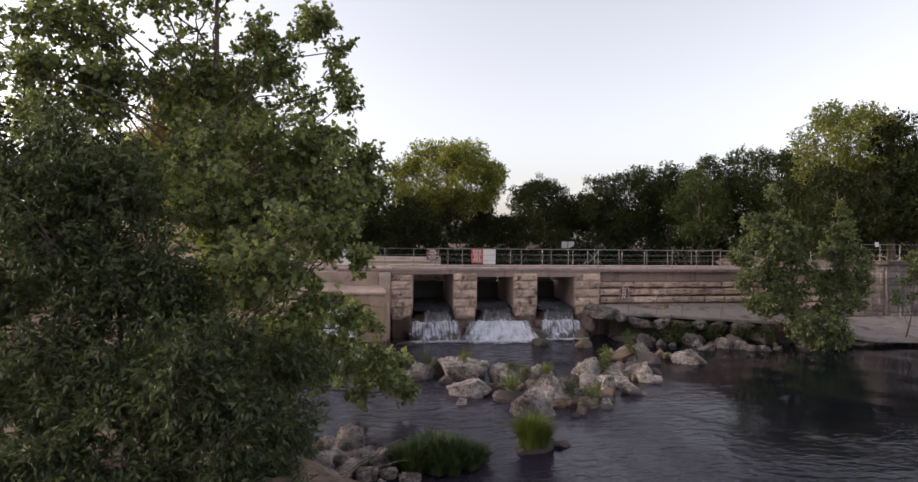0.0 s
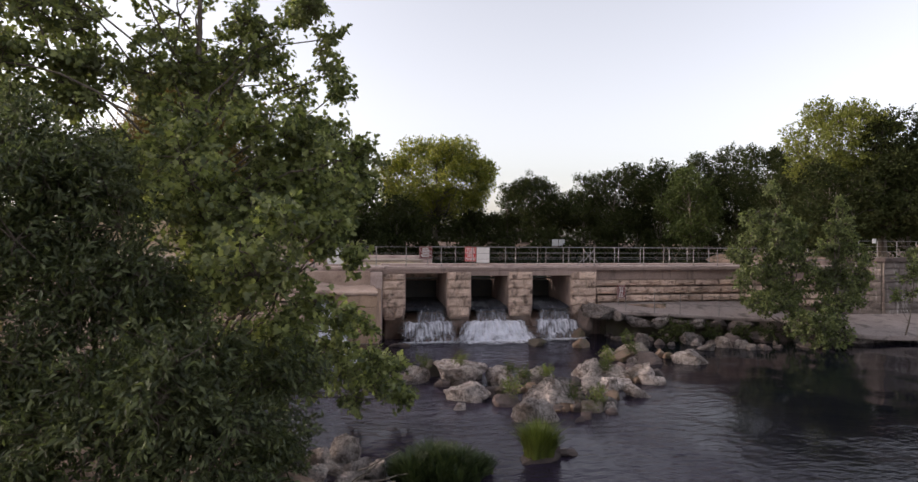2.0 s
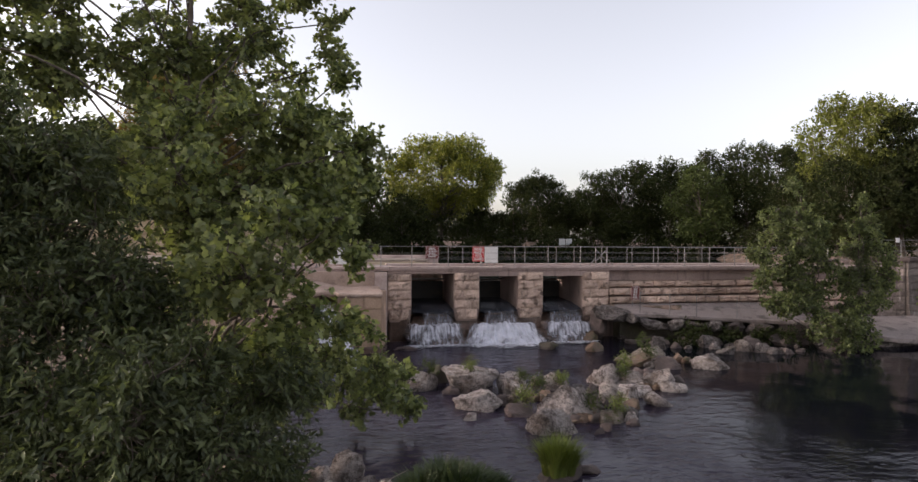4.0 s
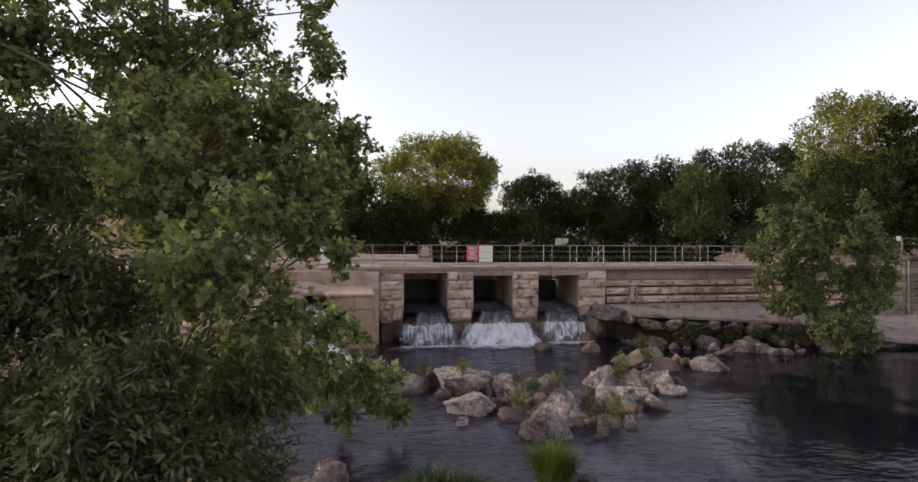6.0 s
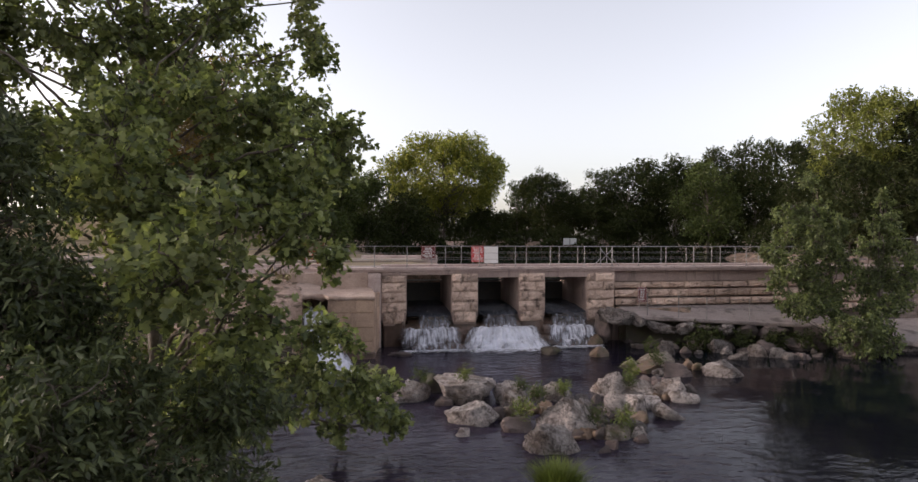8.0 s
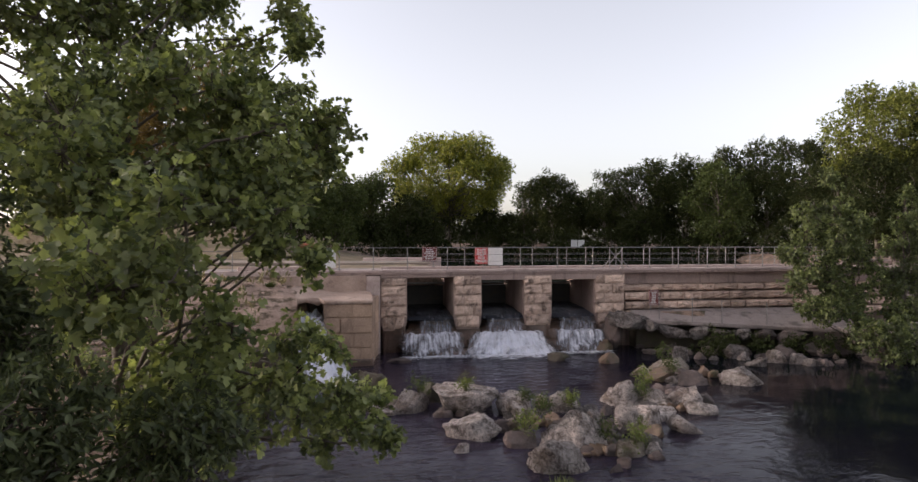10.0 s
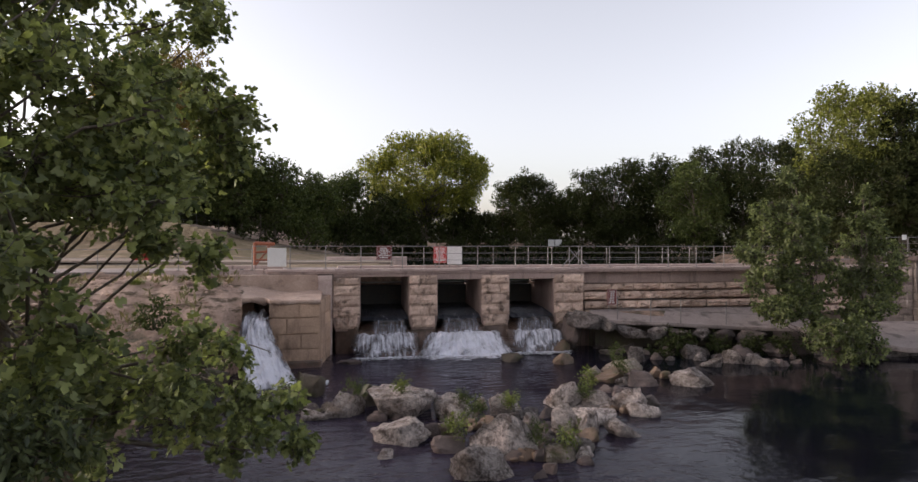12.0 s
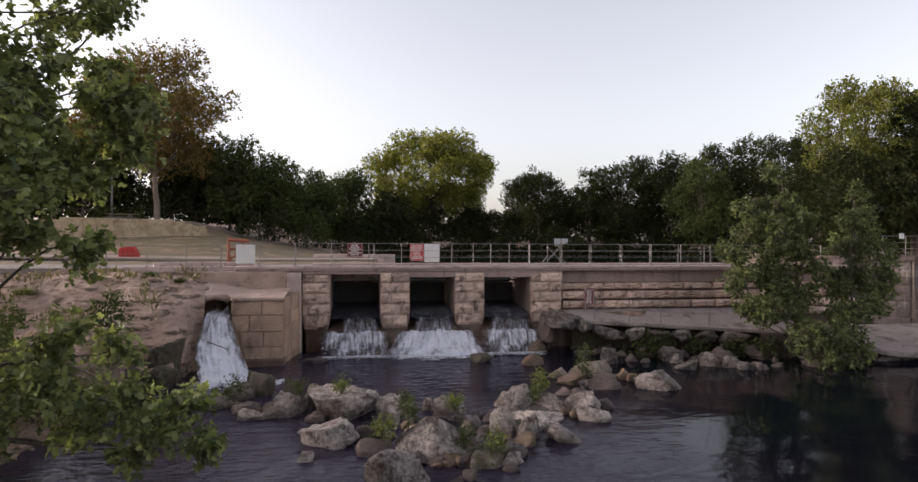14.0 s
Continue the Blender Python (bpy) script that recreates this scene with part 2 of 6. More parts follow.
SHRUBLEAF = leafy("narrow_leaf", (0.028, 0.040, 0.017), (0.130, 0.152, 0.062), (0.055, 0.064, 0.028), 0.35)
COTTON = leafy("young_tree_leaf", (0.036, 0.050, 0.021), (0.205, 0.235, 0.088), (0.068, 0.080, 0.034), 0.42)
OAK = leafy("far_dark_leaf", (0.022, 0.030, 0.011), (0.054, 0.063, 0.022), (0.042, 0.043, 0.016), 0.2, 0.85, 0.1)
YELLOW = leafy("yellow_green_leaf", (0.125, 0.145, 0.022), (0.30, 0.29, 0.045), (0.075, 0.095, 0.020), 0.42)
RUST = leafy("autumn_leaf", (0.15, 0.11, 0.03), (0.26, 0.165, 0.045), (0.12, 0.115, 0.03), 0.35)
WILLOW = leafy("pale_willow_leaf", (0.12, 0.135, 0.032), (0.22, 0.23, 0.055), (0.095, 0.11, 0.03), 0.35, 0.7, 0.2)
MIDGREEN = leafy("mid_green_leaf", (0.040, 0.058, 0.016), (0.100, 0.120, 0.032), (0.048, 0.060, 0.020), 0.25, 0.7, 0.25)
WEED = leafy("bright_weed_leaf", (0.10, 0.125, 0.025), (0.19, 0.22, 0.042), (0.07, 0.09, 0.024))
REED = leafy("reed_blade", (0.03, 0.048, 0.018), (0.08, 0.105, 0.036), (0.05, 0.07, 0.022))
DRYGRASS = leafy("dry_grass", (0.16, 0.13, 0.06), (0.26, 0.22, 0.11), (0.12, 0.13, 0.045), 0.2)
RIVER = river("river_water", (0.0025, 0.0042, 0.007), (0.005, 0.0045, 0.009), 0.03, 0.55, 2.3, (0.85, 1.25, 1), (0.027, 0.021, 0.035))
POOL = river("pool_water", (0.012, 0.02, 0.02), (0.016, 0.025, 0.022), 0.02, 0.008, 1.2, (1, 1, 1))
UPPER = foam("thin_falling_water", 0.90, 1.50, (6, 1.0, 1), (34, 1.6, 1), (-0.10, 0.03))
SPARSE = foam("broken_falling_water", 0.92, 1.36, (6, 2.0, 1), (26, 2.6, 1), (0.24, -0.03))
POUR = foam("pouring_water", 0.69, 1.20, (6, 2.0, 1), (22, 3.0, 1), (0.12, 0.12))
PLUNGE = foam("plunging_water", 0.60, 1.02, (3, 6, 1), (12, 12, 1), (-0.10, 0.16))
SLIDE = foam("sliding_water", 1.20, 1.85, (5, 2, 1), (30, 5, 1), (-0.16, 0.12))
APRON = foam("spreading_foam", 0.88, 1.20, (5, 2.5, 1), (22, 9, 1), (0.30, -0.34))
CHUTE = river("chute_water", (0.02, 0.022, 0.028), (0.05, 0.05, 0.06), 0.2, 0.6, 5.0, (2.5, 0.5, 1))
MOSSROCK = mottled("mossy_boulder", (0.42, 0.36, 0.31), (0.22, 0.17, 0.13), (0.05, 0.04, 0.03), 0.2, (0.09, 0.095, 0.025))
LEDGE = surface("river_ledge", (0.18, 0.135, 0.125), (0.07, 0.053, 0.049), (0.03, 0.026, 0.022), 0.8, bump=1.0, grain=5, vary=0.2, dist=0.08)
RUBBLE = surface("rubble_wall_stone", (0.62, 0.50, 0.34), (0.46, 0.35, 0.23), (0.24, 0.17, 0.11), 1.5, bump=0.5, grain=9, vary=0)
STAINED = surface("stained_wall_stone", (0.24, 0.20, 0.185), (0.13, 0.107, 0.098), (0.38, 0.34, 0.32), 0.9, bump=0.9, grain=9, vary=0.3, streak=(1.6, 1.6, 0.2), amount=(0.54, 0.66))
ROAD = surface("grey_pavement", (0.36, 0.30, 0.285), (0.27, 0.222, 0.21), (0.12, 0.098, 0.088), 0.7, bump=0.35, grain=12, vary=0, amount=(0.52, 0.64))
TAN = surface("tan_path", (0.36, 0.29, 0.24), (0.30, 0.24, 0.2), (0.2, 0.17, 0.13), 0.6, bump=0.3, grain=10, vary=0)
# dark mossy rock; its dark tone also paints the shade under the path
MOSS_AND_SHADE = surface("mossy_rock_and_hollow_shade", (0.085, 0.062, 0.042), (0.05, 0.04, 0.028), (0.06, 0.062, 0.02), 1.2, rough=0.6, bump=0.9, grain=5, vary=0.1, dist=0.08)
TANWALL = surface("tan_concrete", (0.50, 0.375, 0.31), (0.36, 0.26, 0.215), (0.17, 0.12, 0.095), 0.8, bump=0.35, grain=13, vary=0.05, amount=(0.55, 0.72))
STICK = surface("dead_wood", (0.24, 0.20, 0.165), (0.17, 0.14, 0.11), (0.1, 0.08, 0.06), 3, bump=0.4, grain=15, vary=0.1)
BANKROCK = surface("bank_limestone", (0.72, 0.52, 0.42), (0.46, 0.32, 0.255), (0.12, 0.085, 0.052), 0.9, bump=1.0, grain=7, vary=0.15, streak=(0.7, 0.7, 3.0), amount=(0.51, 0.62), dist=0.2)
FROTH = surface("froth", (0.75, 0.77, 0.82), (0.6, 0.63, 0.68), (0.12, 0.13, 0.15), 3.0, rough=0.5, bump=1.0, grain=6, vary=0, amount=(0.55, 0.62), dist=0.1)


# ---- building helpers ----
PLACE = {}


def thing(name, x, y, z, label, category, group="", kind=""):
    ob = new(name)
    ob.location = (x, y, z)
    ob.empty_display_size = 0.2
    PLACE[ob] = Matrix.Translation((x, y, z))
    return tagged(ob, label, category, group, kind)


def hang(ob, parent):
    ob.parent = parent
    ob.matrix_parent_inverse = PLACE.get(parent, Matrix()).inverted()
    return ob


def part(name, bm, material, parent=None, label="", smooth=False):
    me = bm
    if isinstance(bm, bmesh.types.BMesh):
        me = bpy.data.meshes.new(name)
        bm.to_mesh(me)
        bm.free()
    me.materials.clear()
    me.materials.append(material)
    if smooth:
        me.shade_smooth()
    ob = new(name, me)
    if parent is not None:
        hang(ob, parent)
    if label:
        ob["label"] = label
    return ob


def piece(name, mesh, m, parent):
    """A small piece that shares its mesh with others."""
    ob = new(name, mesh)
    hang(ob, parent)
    ob.matrix_basis = m
    return ob


def box(bm, x0, x1, y0, y1, z0, z1, bevel=0.0):
    r = bmesh.ops.create_cube(bm, size=1.0)
    for v in r["verts"]:
        v.co = Vector((x0 + (v.co.x + 0.5) * (x1 - x0), y0 + (v.co.y + 0.5) * (y1 - y0), z0 + (v.co.z + 0.5) * (z1 - z0)))
    if bevel:
        es = list({e for v in r["verts"] for e in v.link_edges})
        bmesh.ops.bevel(bm, geom=es, offset=bevel, segments=1, affect="EDGES")
    return bm


def boxes(*rows, bevel=0.0):
    bm = bmesh.new()
    for row in rows:
        box(bm, *row, bevel=bevel)
    return bm


def rod(bm, a, b, r, n=8):
    a, b = Vector(a), Vector(b)
    d = b - a
    m = Matrix.Translation((a + b) / 2) @ d.to_track_quat("Z", "Y").to_matrix().to_4x4()
    bmesh.ops.create_cone(bm, cap_ends=True, segments=n, radius1=r, radius2=r, depth=d.length, matrix=m)
    return bm


def rods(*rows):
    bm = bmesh.new()
    for a, b, r in rows:
        rod(bm, a, b, r)
    return bm


def mesh_np(name, verts, faces):
    """A mesh from an array of places and an array of faces with equal corners."""
    me = bpy.data.meshes.new(name)
    k, c = faces.shape
    me.vertices.add(len(verts))
    me.vertices.foreach_set("co", np.asarray(verts, np.float32).ravel())
    me.loops.add(k * c)
    me.loops.foreach_set("vertex_index", faces.astype(np.int32).ravel())
    me.polygons.add(k)
    me.polygons.foreach_set("loop_start", np.arange(0, k * c, c, dtype=np.int32))
    me.update(calc_edges=True)
    me.validate()
    return me


def grid_mesh(name, pts, closed_u=False):
    """A sheet from an array of rows x columns x 3, with a UV map along it."""
    nr, nc = pts.shape[:2]
    i = np.arange(nr * nc).reshape(nr, nc)
    f = np.stack([i[:-1, :-1], i[:-1, 1:], i[1:, 1:], i[1:, :-1]], -1).reshape(-1, 4)
    me = mesh_np(name, pts.reshape(-1, 3), f)
    uv = me.uv_layers.new(name="UVMap")
    u, v = np.meshgrid(np.linspace(0, 1, nc), np.linspace(0, 1, nr))
    st = np.stack([u.ravel(), v.ravel()], -1)[f.ravel()]
    uv.data.foreach_set("uv", st.astype(np.float32).ravel())
    me.shade_smooth()
    return me


def rough_field(x, y, size, amp, seed):
    """Smooth uneven relief over arrays of places."""
    rng = np.random.default_rng(seed)
    out, a, s = np.zeros_like(x, dtype=float), amp, 1.0 / size
    for k in range(5):
        for j in range(3):
            th, ph = rng.uniform(0, 6.28, 2)
            out += a * np.sin((x * np.cos(th) + y * np.sin(th)) * s * rng.uniform(0.8, 1.3) * 2 + ph + 1.3 * np.sin((x * np.sin(th) - y * np.cos(th)) * s + ph)) / 3
        a, s = a * 0.55, s * 2.1
    return out


# ---- leaves, limbs and crowns ----
def half_shape(kind):
    if kind == "lobed":
        return [(0, 0), (0.34, 0.0), (0.52, 0.32), (0.22, 0.40), (0.34, 0.72), (0, 1)]
    if kind == "oval":
        return [(0, 0), (0.30, 0.30), (0.24, 0.65), (0, 1)]
    if kind == "lance":
        return [(0, 0), (0.18, 0.42), (0, 1)]
    if kind == "card":
        return [(0, 0), (0.33, 0.45), (0, 1)]
    return [(0, 0), (0.15, 0.4), (0, 1)]


def leaves_mesh(name, at, way, size, kind, rng):
    """Folded leaves, each in two halves, at these places and along these ways."""
    n = len(at)
    way = way / np.maximum(np.linalg.norm(way, axis=1, keepdims=True), 1e-6)
    up = rng.normal(0, 0.7, (n, 3)) + np.array((0, 0, 1.0))
    side = np.cross(way, up)
    side /= np.maximum(np.linalg.norm(side, axis=1, keepdims=True), 1e-6)
    nor = np.cross(side, way)
    half = half_shape(kind)
    c = len(half)
    fold = rng.uniform(0.05, 0.5, n)[:, None]
    vs = []
    for sgn in (1, -1):
        for u, v in half:
            droop = -0.25 * v * v
            vs.append(at + size[:, None] * (way * v + sgn * side * u + nor * (fold * u + droop)))
    # both halves share the first and the last corner
    verts = np.stack([vs[k] for k in list(range(c)) + [c + k for k in range(1, c - 1)]], 1)
    per = verts.shape[1]
    f1 = np.arange(c)
    f2 = np.array([c - 1] + [c + k for k in range(c - 3, -1, -1)] + [0])
    base = (np.arange(n) * per)[:, None]
    faces = np.concatenate([base + f1, base + f2])
    return mesh_np(name, verts.reshape(-1, 3), faces)


def in_ball(rng, n, edge=0.45):
    d = rng.normal(size=(n, 3))
    d /= np.linalg.norm(d, axis=1, keepdims=True)
    return d, d * (rng.uniform(0, 1, n) ** edge)[:, None]


def twig_leaves(rng, blobs, twigs, per, reach, size, droop=0.0, squash=0.85, edge=0.45, thin=(99.0, 1.0)):
    """Leaves set along twigs that stand in the blobs of a crown."""
    at, way, sz, starts = [], [], [], []
    for cx, cy, cz, r in blobs:
        k = max(12, int(twigs * r * r * ((thin[1] if cx > -4.6 else thin[1] * 1.05) if cz > thin[0] else 1.0)))
        out, p = in_ball(rng, k, edge)
        p = p * np.array((r, r, r * squash)) + np.array((cx, cy, cz))
        d = out * 0.8 + rng.normal(0, 0.55, (k, 3)) + np.array((0, 0, 0.15 - droop))
        d /= np.linalg.norm(d, axis=1, keepdims=True)
        starts.append(np.concatenate([p, d], 1))
        t = np.tile(np.linspace(0, 1, per), k)
        P, D = np.repeat(p, per, 0), np.repeat(d, per, 0)
        at.append(P + D * (t * reach)[:, None] + rng.normal(0, reach * 0.16, (k * per, 3)))
        way.append(D * 0.5 + rng.normal(0, 0.7, (k * per, 3)) + np.array((0, 0, -0.25 - droop)))
        sz.append(size * rng.uniform(0.55, 1.25, k * per))
    return np.concatenate(at), np.concatenate(way), np.concatenate(sz), np.concatenate(starts)


def tubes_mesh(name, paths, n=7):
    """Tapered limbs: each path is a list of (place, radius)."""
    verts, faces, base = [], [], 0
    ring = np.linspace(0, 2 * np.pi, n, endpoint=False)
    full = n
    for path in paths:
        n = full if path[0][1] > 0.03 else 4
        ring = np.linspace(0, 2 * np.pi, n, endpoint=False)
        pts = np.array([p for p, _ in path], float)
        tan = np.gradient(pts, axis=0)
        tan /= np.maximum(np.linalg.norm(tan, axis=1, keepdims=True), 1e-6)
        ref = np.array((0.31, 0.95, 0.05))
        s = np.cross(tan, ref)
        s /= np.maximum(np.linalg.norm(s, axis=1, keepdims=True), 1e-6)
        q = np.cross(tan, s)
        for k, (_, r) in enumerate(path):
            verts.append(pts[k] + r * (np.cos(ring)[:, None] * s[k] + np.sin(ring)[:, None] * q[k]))
        i = base + np.arange(len(path) * n).reshape(len(path), n)
        j = np.roll(i, -1, axis=1)
        faces.append(np.stack([i[:-1], j[:-1], j[1:], i[1:]], -1).reshape(-1, 4))
        base += len(path) * n
    me = mesh_np(name, np.concatenate(verts), np.concatenate(faces))
    me.shade_smooth()
    return me


def bend(rng, a, b, r0, r1, sag=0.0, k=7, wob=0.12):
    a, b = np.array(a, float), np.array(b, float)
    ln = np.linalg.norm(b - a)
    off = rng.normal(0, wob * ln * 0.5, 3)
    out = []
    for t in np.linspace(0, 1, k):
        p = a + (b - a) * t + off * math.sin(t * math.pi) + np.array((0, 0, sag * math.sin(t * math.pi)))
        p = p + rng.normal(0, wob * 0.06 * ln, 3) * (0 < t < 1)
        out.append((p, r0 + (r1 - r0) * t ** 0.8))
    return out


def tree(name, foot, top, blobs, label, leaf, bark, seed, twigs=40, per=9, reach=0.5, size=0.16, kind="lobed", trunk_r=0.2, droop=0.0, group="", category="tree", twig_share=0.25, edge=0.45, squash=0.85, thin=(99.0, 1.0), clump=None, limb_min=0.12):
    """A tree from its foot to its top: trunk with limbs to every blob of the crown, and leaves on twigs."""
    rng = np.random.default_rng(seed)
    t = thing(name, *foot, label, category, group)
    limbs = blobs
    if clump:
        blobs = clumped(blobs, seed + 4, *clump)
    at, way, sz, st = twig_leaves(rng, blobs, twigs, per, reach, size, droop, squash, edge, thin)
    foot, top = np.array(foot, float), np.array(top, float)
    paths = [bend(rng, foot - np.array((0, 0, 0.3)), top, trunk_r, trunk_r * 0.2, k=10, wob=0.05)]
    spine = paths[0]
    for cx, cy, cz, r in limbs:
        h = min(max((cz - r - foot[2]) / max(top[2] - foot[2], 0.1) - 0.12, limb_min), 0.9)
        p0, r0 = spine[int(h * (len(spine) - 1))]
        paths.append(bend(rng, p0, (cx, cy, cz), r0 * 0.33, 0.014 + 0.008 * r, 0.1 * r, wob=0.22))
    heads = np.array([b[:3] for b in limbs])
    for cx, cy, cz, r in blobs:
        head = heads[np.argmin(((heads - np.array((cx, cy, cz))) ** 2).sum(1))]
        if clump:
            paths.append(bend(rng, head, (cx, cy, cz), 0.03, 0.016, k=5, wob=0.25))
        mine = [s for s in st if abs(s[0] - cx) < r * 1.01 and abs(s[1] - cy) < r * 1.01 and abs(s[2] - cz) < r * 1.01]
        for s in mine[::max(1, int(1 / twig_share))]:
            q = s[:3] + s[3:] * reach
            paths.append(bend(rng, (cx, cy, cz), q, 0.014 + 0.006 * r, 0.004, k=4, wob=0.2))
    part("trunk", tubes_mesh("trunk", paths), bark, t)
    part("crown", leaves_mesh("crown", at, way, sz, kind, rng), leaf, t)
    return t


def clumped(blobs, seed, n=5, share=0.46):
    """Splits every blob of a crown into smaller clumps, so that gaps and shade open between them."""
    rng = np.random.default_rng(seed)
    out = []
    for cx, cy, cz, r in blobs:
        k = n if r > 0.6 else 2
        d, p = in_ball(rng, k, 0.3)
        for q in p * r * 0.8:
            out.append((cx + q[0], cy + q[1], cz + q[2], r * share * rng.uniform(0.75, 1.25)))
    return out


def puff_blobs(rng, x, y, z0, z1, r, n=16, lump=1.0):
    """Blobs that fill a crown from z0 to z1, with an uneven outline."""
    out = []
    for k in range(n):
        d, p = in_ball(rng, 1, 0.2)
        p = p[0] * np.array((1.12, 1.12, 0.95))
        br = min(r, (z1 - z0) / 2) * rng.uniform(0.30, 0.5) * lump
        hz = (z1 - z0) / 2
        out.append((x + p[0] * (r - br * 0.7), y + p[1] * (r - br * 0.7), (z0 + z1) / 2 + p[2] * (hz - br * 0.55), br))
    return out


# ---- rocks ----
def rock_mesh(seed, w, d, h, facets=9, sub=3, square=0.75, rough=1.0):
    rng = np.random.default_rng(seed)
    bm = bmesh.new()
    bmesh.ops.create_icosphere(bm, subdivisions=sub, radius=1.0)
    cuts = []
    for k in range(facets):
        v = rng.normal(size=3)
        cuts.append((Vector(v / np.linalg.norm(v)), rng.uniform(0.42, 0.80)))
    off = Vector(rng.uniform(-50, 50, 3))
    for v in bm.verts:
        c = Vector([math.copysign(abs(q) ** square, q) for q in v.co])
        for nrm, lim in cuts:
            e = c.dot(nrm) - lim
            if e > 0:
                c -= nrm * e * 0.97
        c *= 1.12 + rough * (0.11 * noise.noise(c * 1.6 + off) + 0.09 * noise.noise(c * 4 + off) + 0.095 * noise.noise(c * 9 + off) + 0.05 * noise.noise(c * 19 + off))
        v.co = Vector((c.x * w / 1.9, c.y * d / 1.9, c.z * h / 1.9))
    for i, want in enumerate((w, d, h)):
        lo, hi = min(v.co[i] for v in bm.verts), max(v.co[i] for v in bm.verts)
        for v in bm.verts:
            v.co[i] = (v.co[i] - (lo + hi) / 2) * want / (hi - lo)
    me = bpy.data.meshes.new("rock")
    bm.to_mesh(me)
    bm.free()
    me.shade_smooth()
    return me


ROCK_COUNT = [0]


def rock(x, y, w, h, name="boulder", label="pale grey limestone boulder standing in the shallow river", mat=None, z=0.0, deep=0.85, group="boulders of the rapids", sub=4, turn=None, facets=None, flat=0.6):
    """A boulder whose front foot meets the water at (x, y)."""
    ROCK_COUNT[0] += 1
    k = ROCK_COUNT[0]
    rng = random.Random(k * 7)
    d = w * deep * rng.uniform(0.85, 1.1)
    h = max(0.45 * h, h - 0.19 * d)
    w *= 1.08
    me = rock_mesh(k, w, d, h * 1.95, facets or 10 + k % 6, sub, flat, 1.15)
    me.materials.append(mat or BOULDER)
    ob = new(name, me)
    ob.matrix_basis = pose(x + 0.07 * d, y + 0.42 * d, z + h * 0.06, *(turn or (rng.uniform(-10, 10), rng.uniform(-10, 10), rng.uniform(-18, 18))))
    return tagged(ob, label, "boulder", group)


# ---- the ground, one sheet to the horizon, and the water ----
def smooth(t):
    t = np.clip(t, 0, 1)
    return t * t * (3 - 2 * t)


def bank_left(y):
    """x of the near and left shore."""
    return np.interp(y, [-30, 6, 10, 11.5, 13.5, 15, 17, 20, 24, 26.5, 28, 30.9, 31, 60], [6, 4.0, 2.2, 1.0, -0.2, -1.4, -2.4, -3.0, -3.2, -3.0, -2.9, -2.7, -0.5, -0.5])


def bank_right(x):
    """y of the far and right shore."""
    return np.interp(x, [13, 14.5, 16, 18, 21, 25, 28, 34, 45, 80, 140], [32.5, 30.4, 28.8, 28, 26.2, 26.2, 26.9, 25.5, 18, -10, -60])


def land(x, y):
    left = bank_left(y) - x
    rise = np.interp(y, [-30, 8, 14, 18, 20, 24, 27, 29.5, 31.5, 33.2], [2.2, 0.9, 0.7, 0.8, 0.9, 1.5, 2.2, 3.0, 3.4, 3.75])
    steep = np.interp(y, [-30, 12, 18, 26, 29], [6, 3.5, 3.0, 1.6, 0.9])
    h = np.where(left > -1.2, -0.5 + (rise + 0.5) * smooth((left + 0.45) / steep) + 0.03 * np.clip(left - 3, 0, 40), -1.2)
    right = y - bank_right(x)
    hr = -1.2 + (1.2 + np.interp(x, [14, 16, 20, 24, 26.5, 40], [-0.3, -0.3, -0.25, -0.25, -0.2, -0.1])) * smooth((right + 0.9) / 2.6)
    h = np.where((right > -0.9) & (x > 13), np.maximum(h, hr), h)
    up = 3.75 + 0.15 * smooth((y - 36) / 4) + 1.85 * smooth((y - 43) / 20) * smooth((3 - x) / 14) + 1.5 * smooth((y - 90) / 30)
    brow = np.interp(x, [-30, -16, -9.2], [55.8, 57.6, 60.0])
    up = up + 1.15 * smooth((y - brow - 1.0) / 1.5) * smooth((-7.0 - x) / 6)
    pool = smooth((x - 6.5 + 0.12 * (y - 37)) / 2.5) * smooth((88 - y) / 3) * smooth((np.interp(y, [36, 60, 80, 90], [41, 45, 54, 58]) - x) / 3)
    up = up - 2.2 * pool
    behind = np.where(x > 1.3, y > 37.0, y > 32.6)
    h = np.where(behind, up, h)
    far = smooth((np.hypot(x - 10, y - 30) - 120) / 200)
    return h * (1 - far) + 5.0 * far


def dome(x, y):
    """Height of the rounded limestone bank beside the small fall."""
    t = (32.6 - y) / 6.4
    zb = np.interp(x, [-10, -5, -3.6, -2.4, -1.0, 1.4], [3.72, 3.74, 3.6, 3.3, 3.1, 3.0])
    z = zb - 0.35 * t - (zb + 0.05) * smooth((t - 0.25) / 0.8) ** 1.3
    return z - 2.4 * smooth((x + 2.55) / 0.75) * smooth((30.2 - y) / 0.6)


def bank_z(x, y):
    on = (x > -9.6) & (x < -1.95) & (y > 26.2) & (y < 32.6)
    return np.where(on, np.maximum(dome(x, y), land(x, y)), land(x, y))


def axis(spans):
    return np.unique(np.concatenate([np.arange(a, b, s) for a, b, s in spans] + [np.array([2500.0])]))


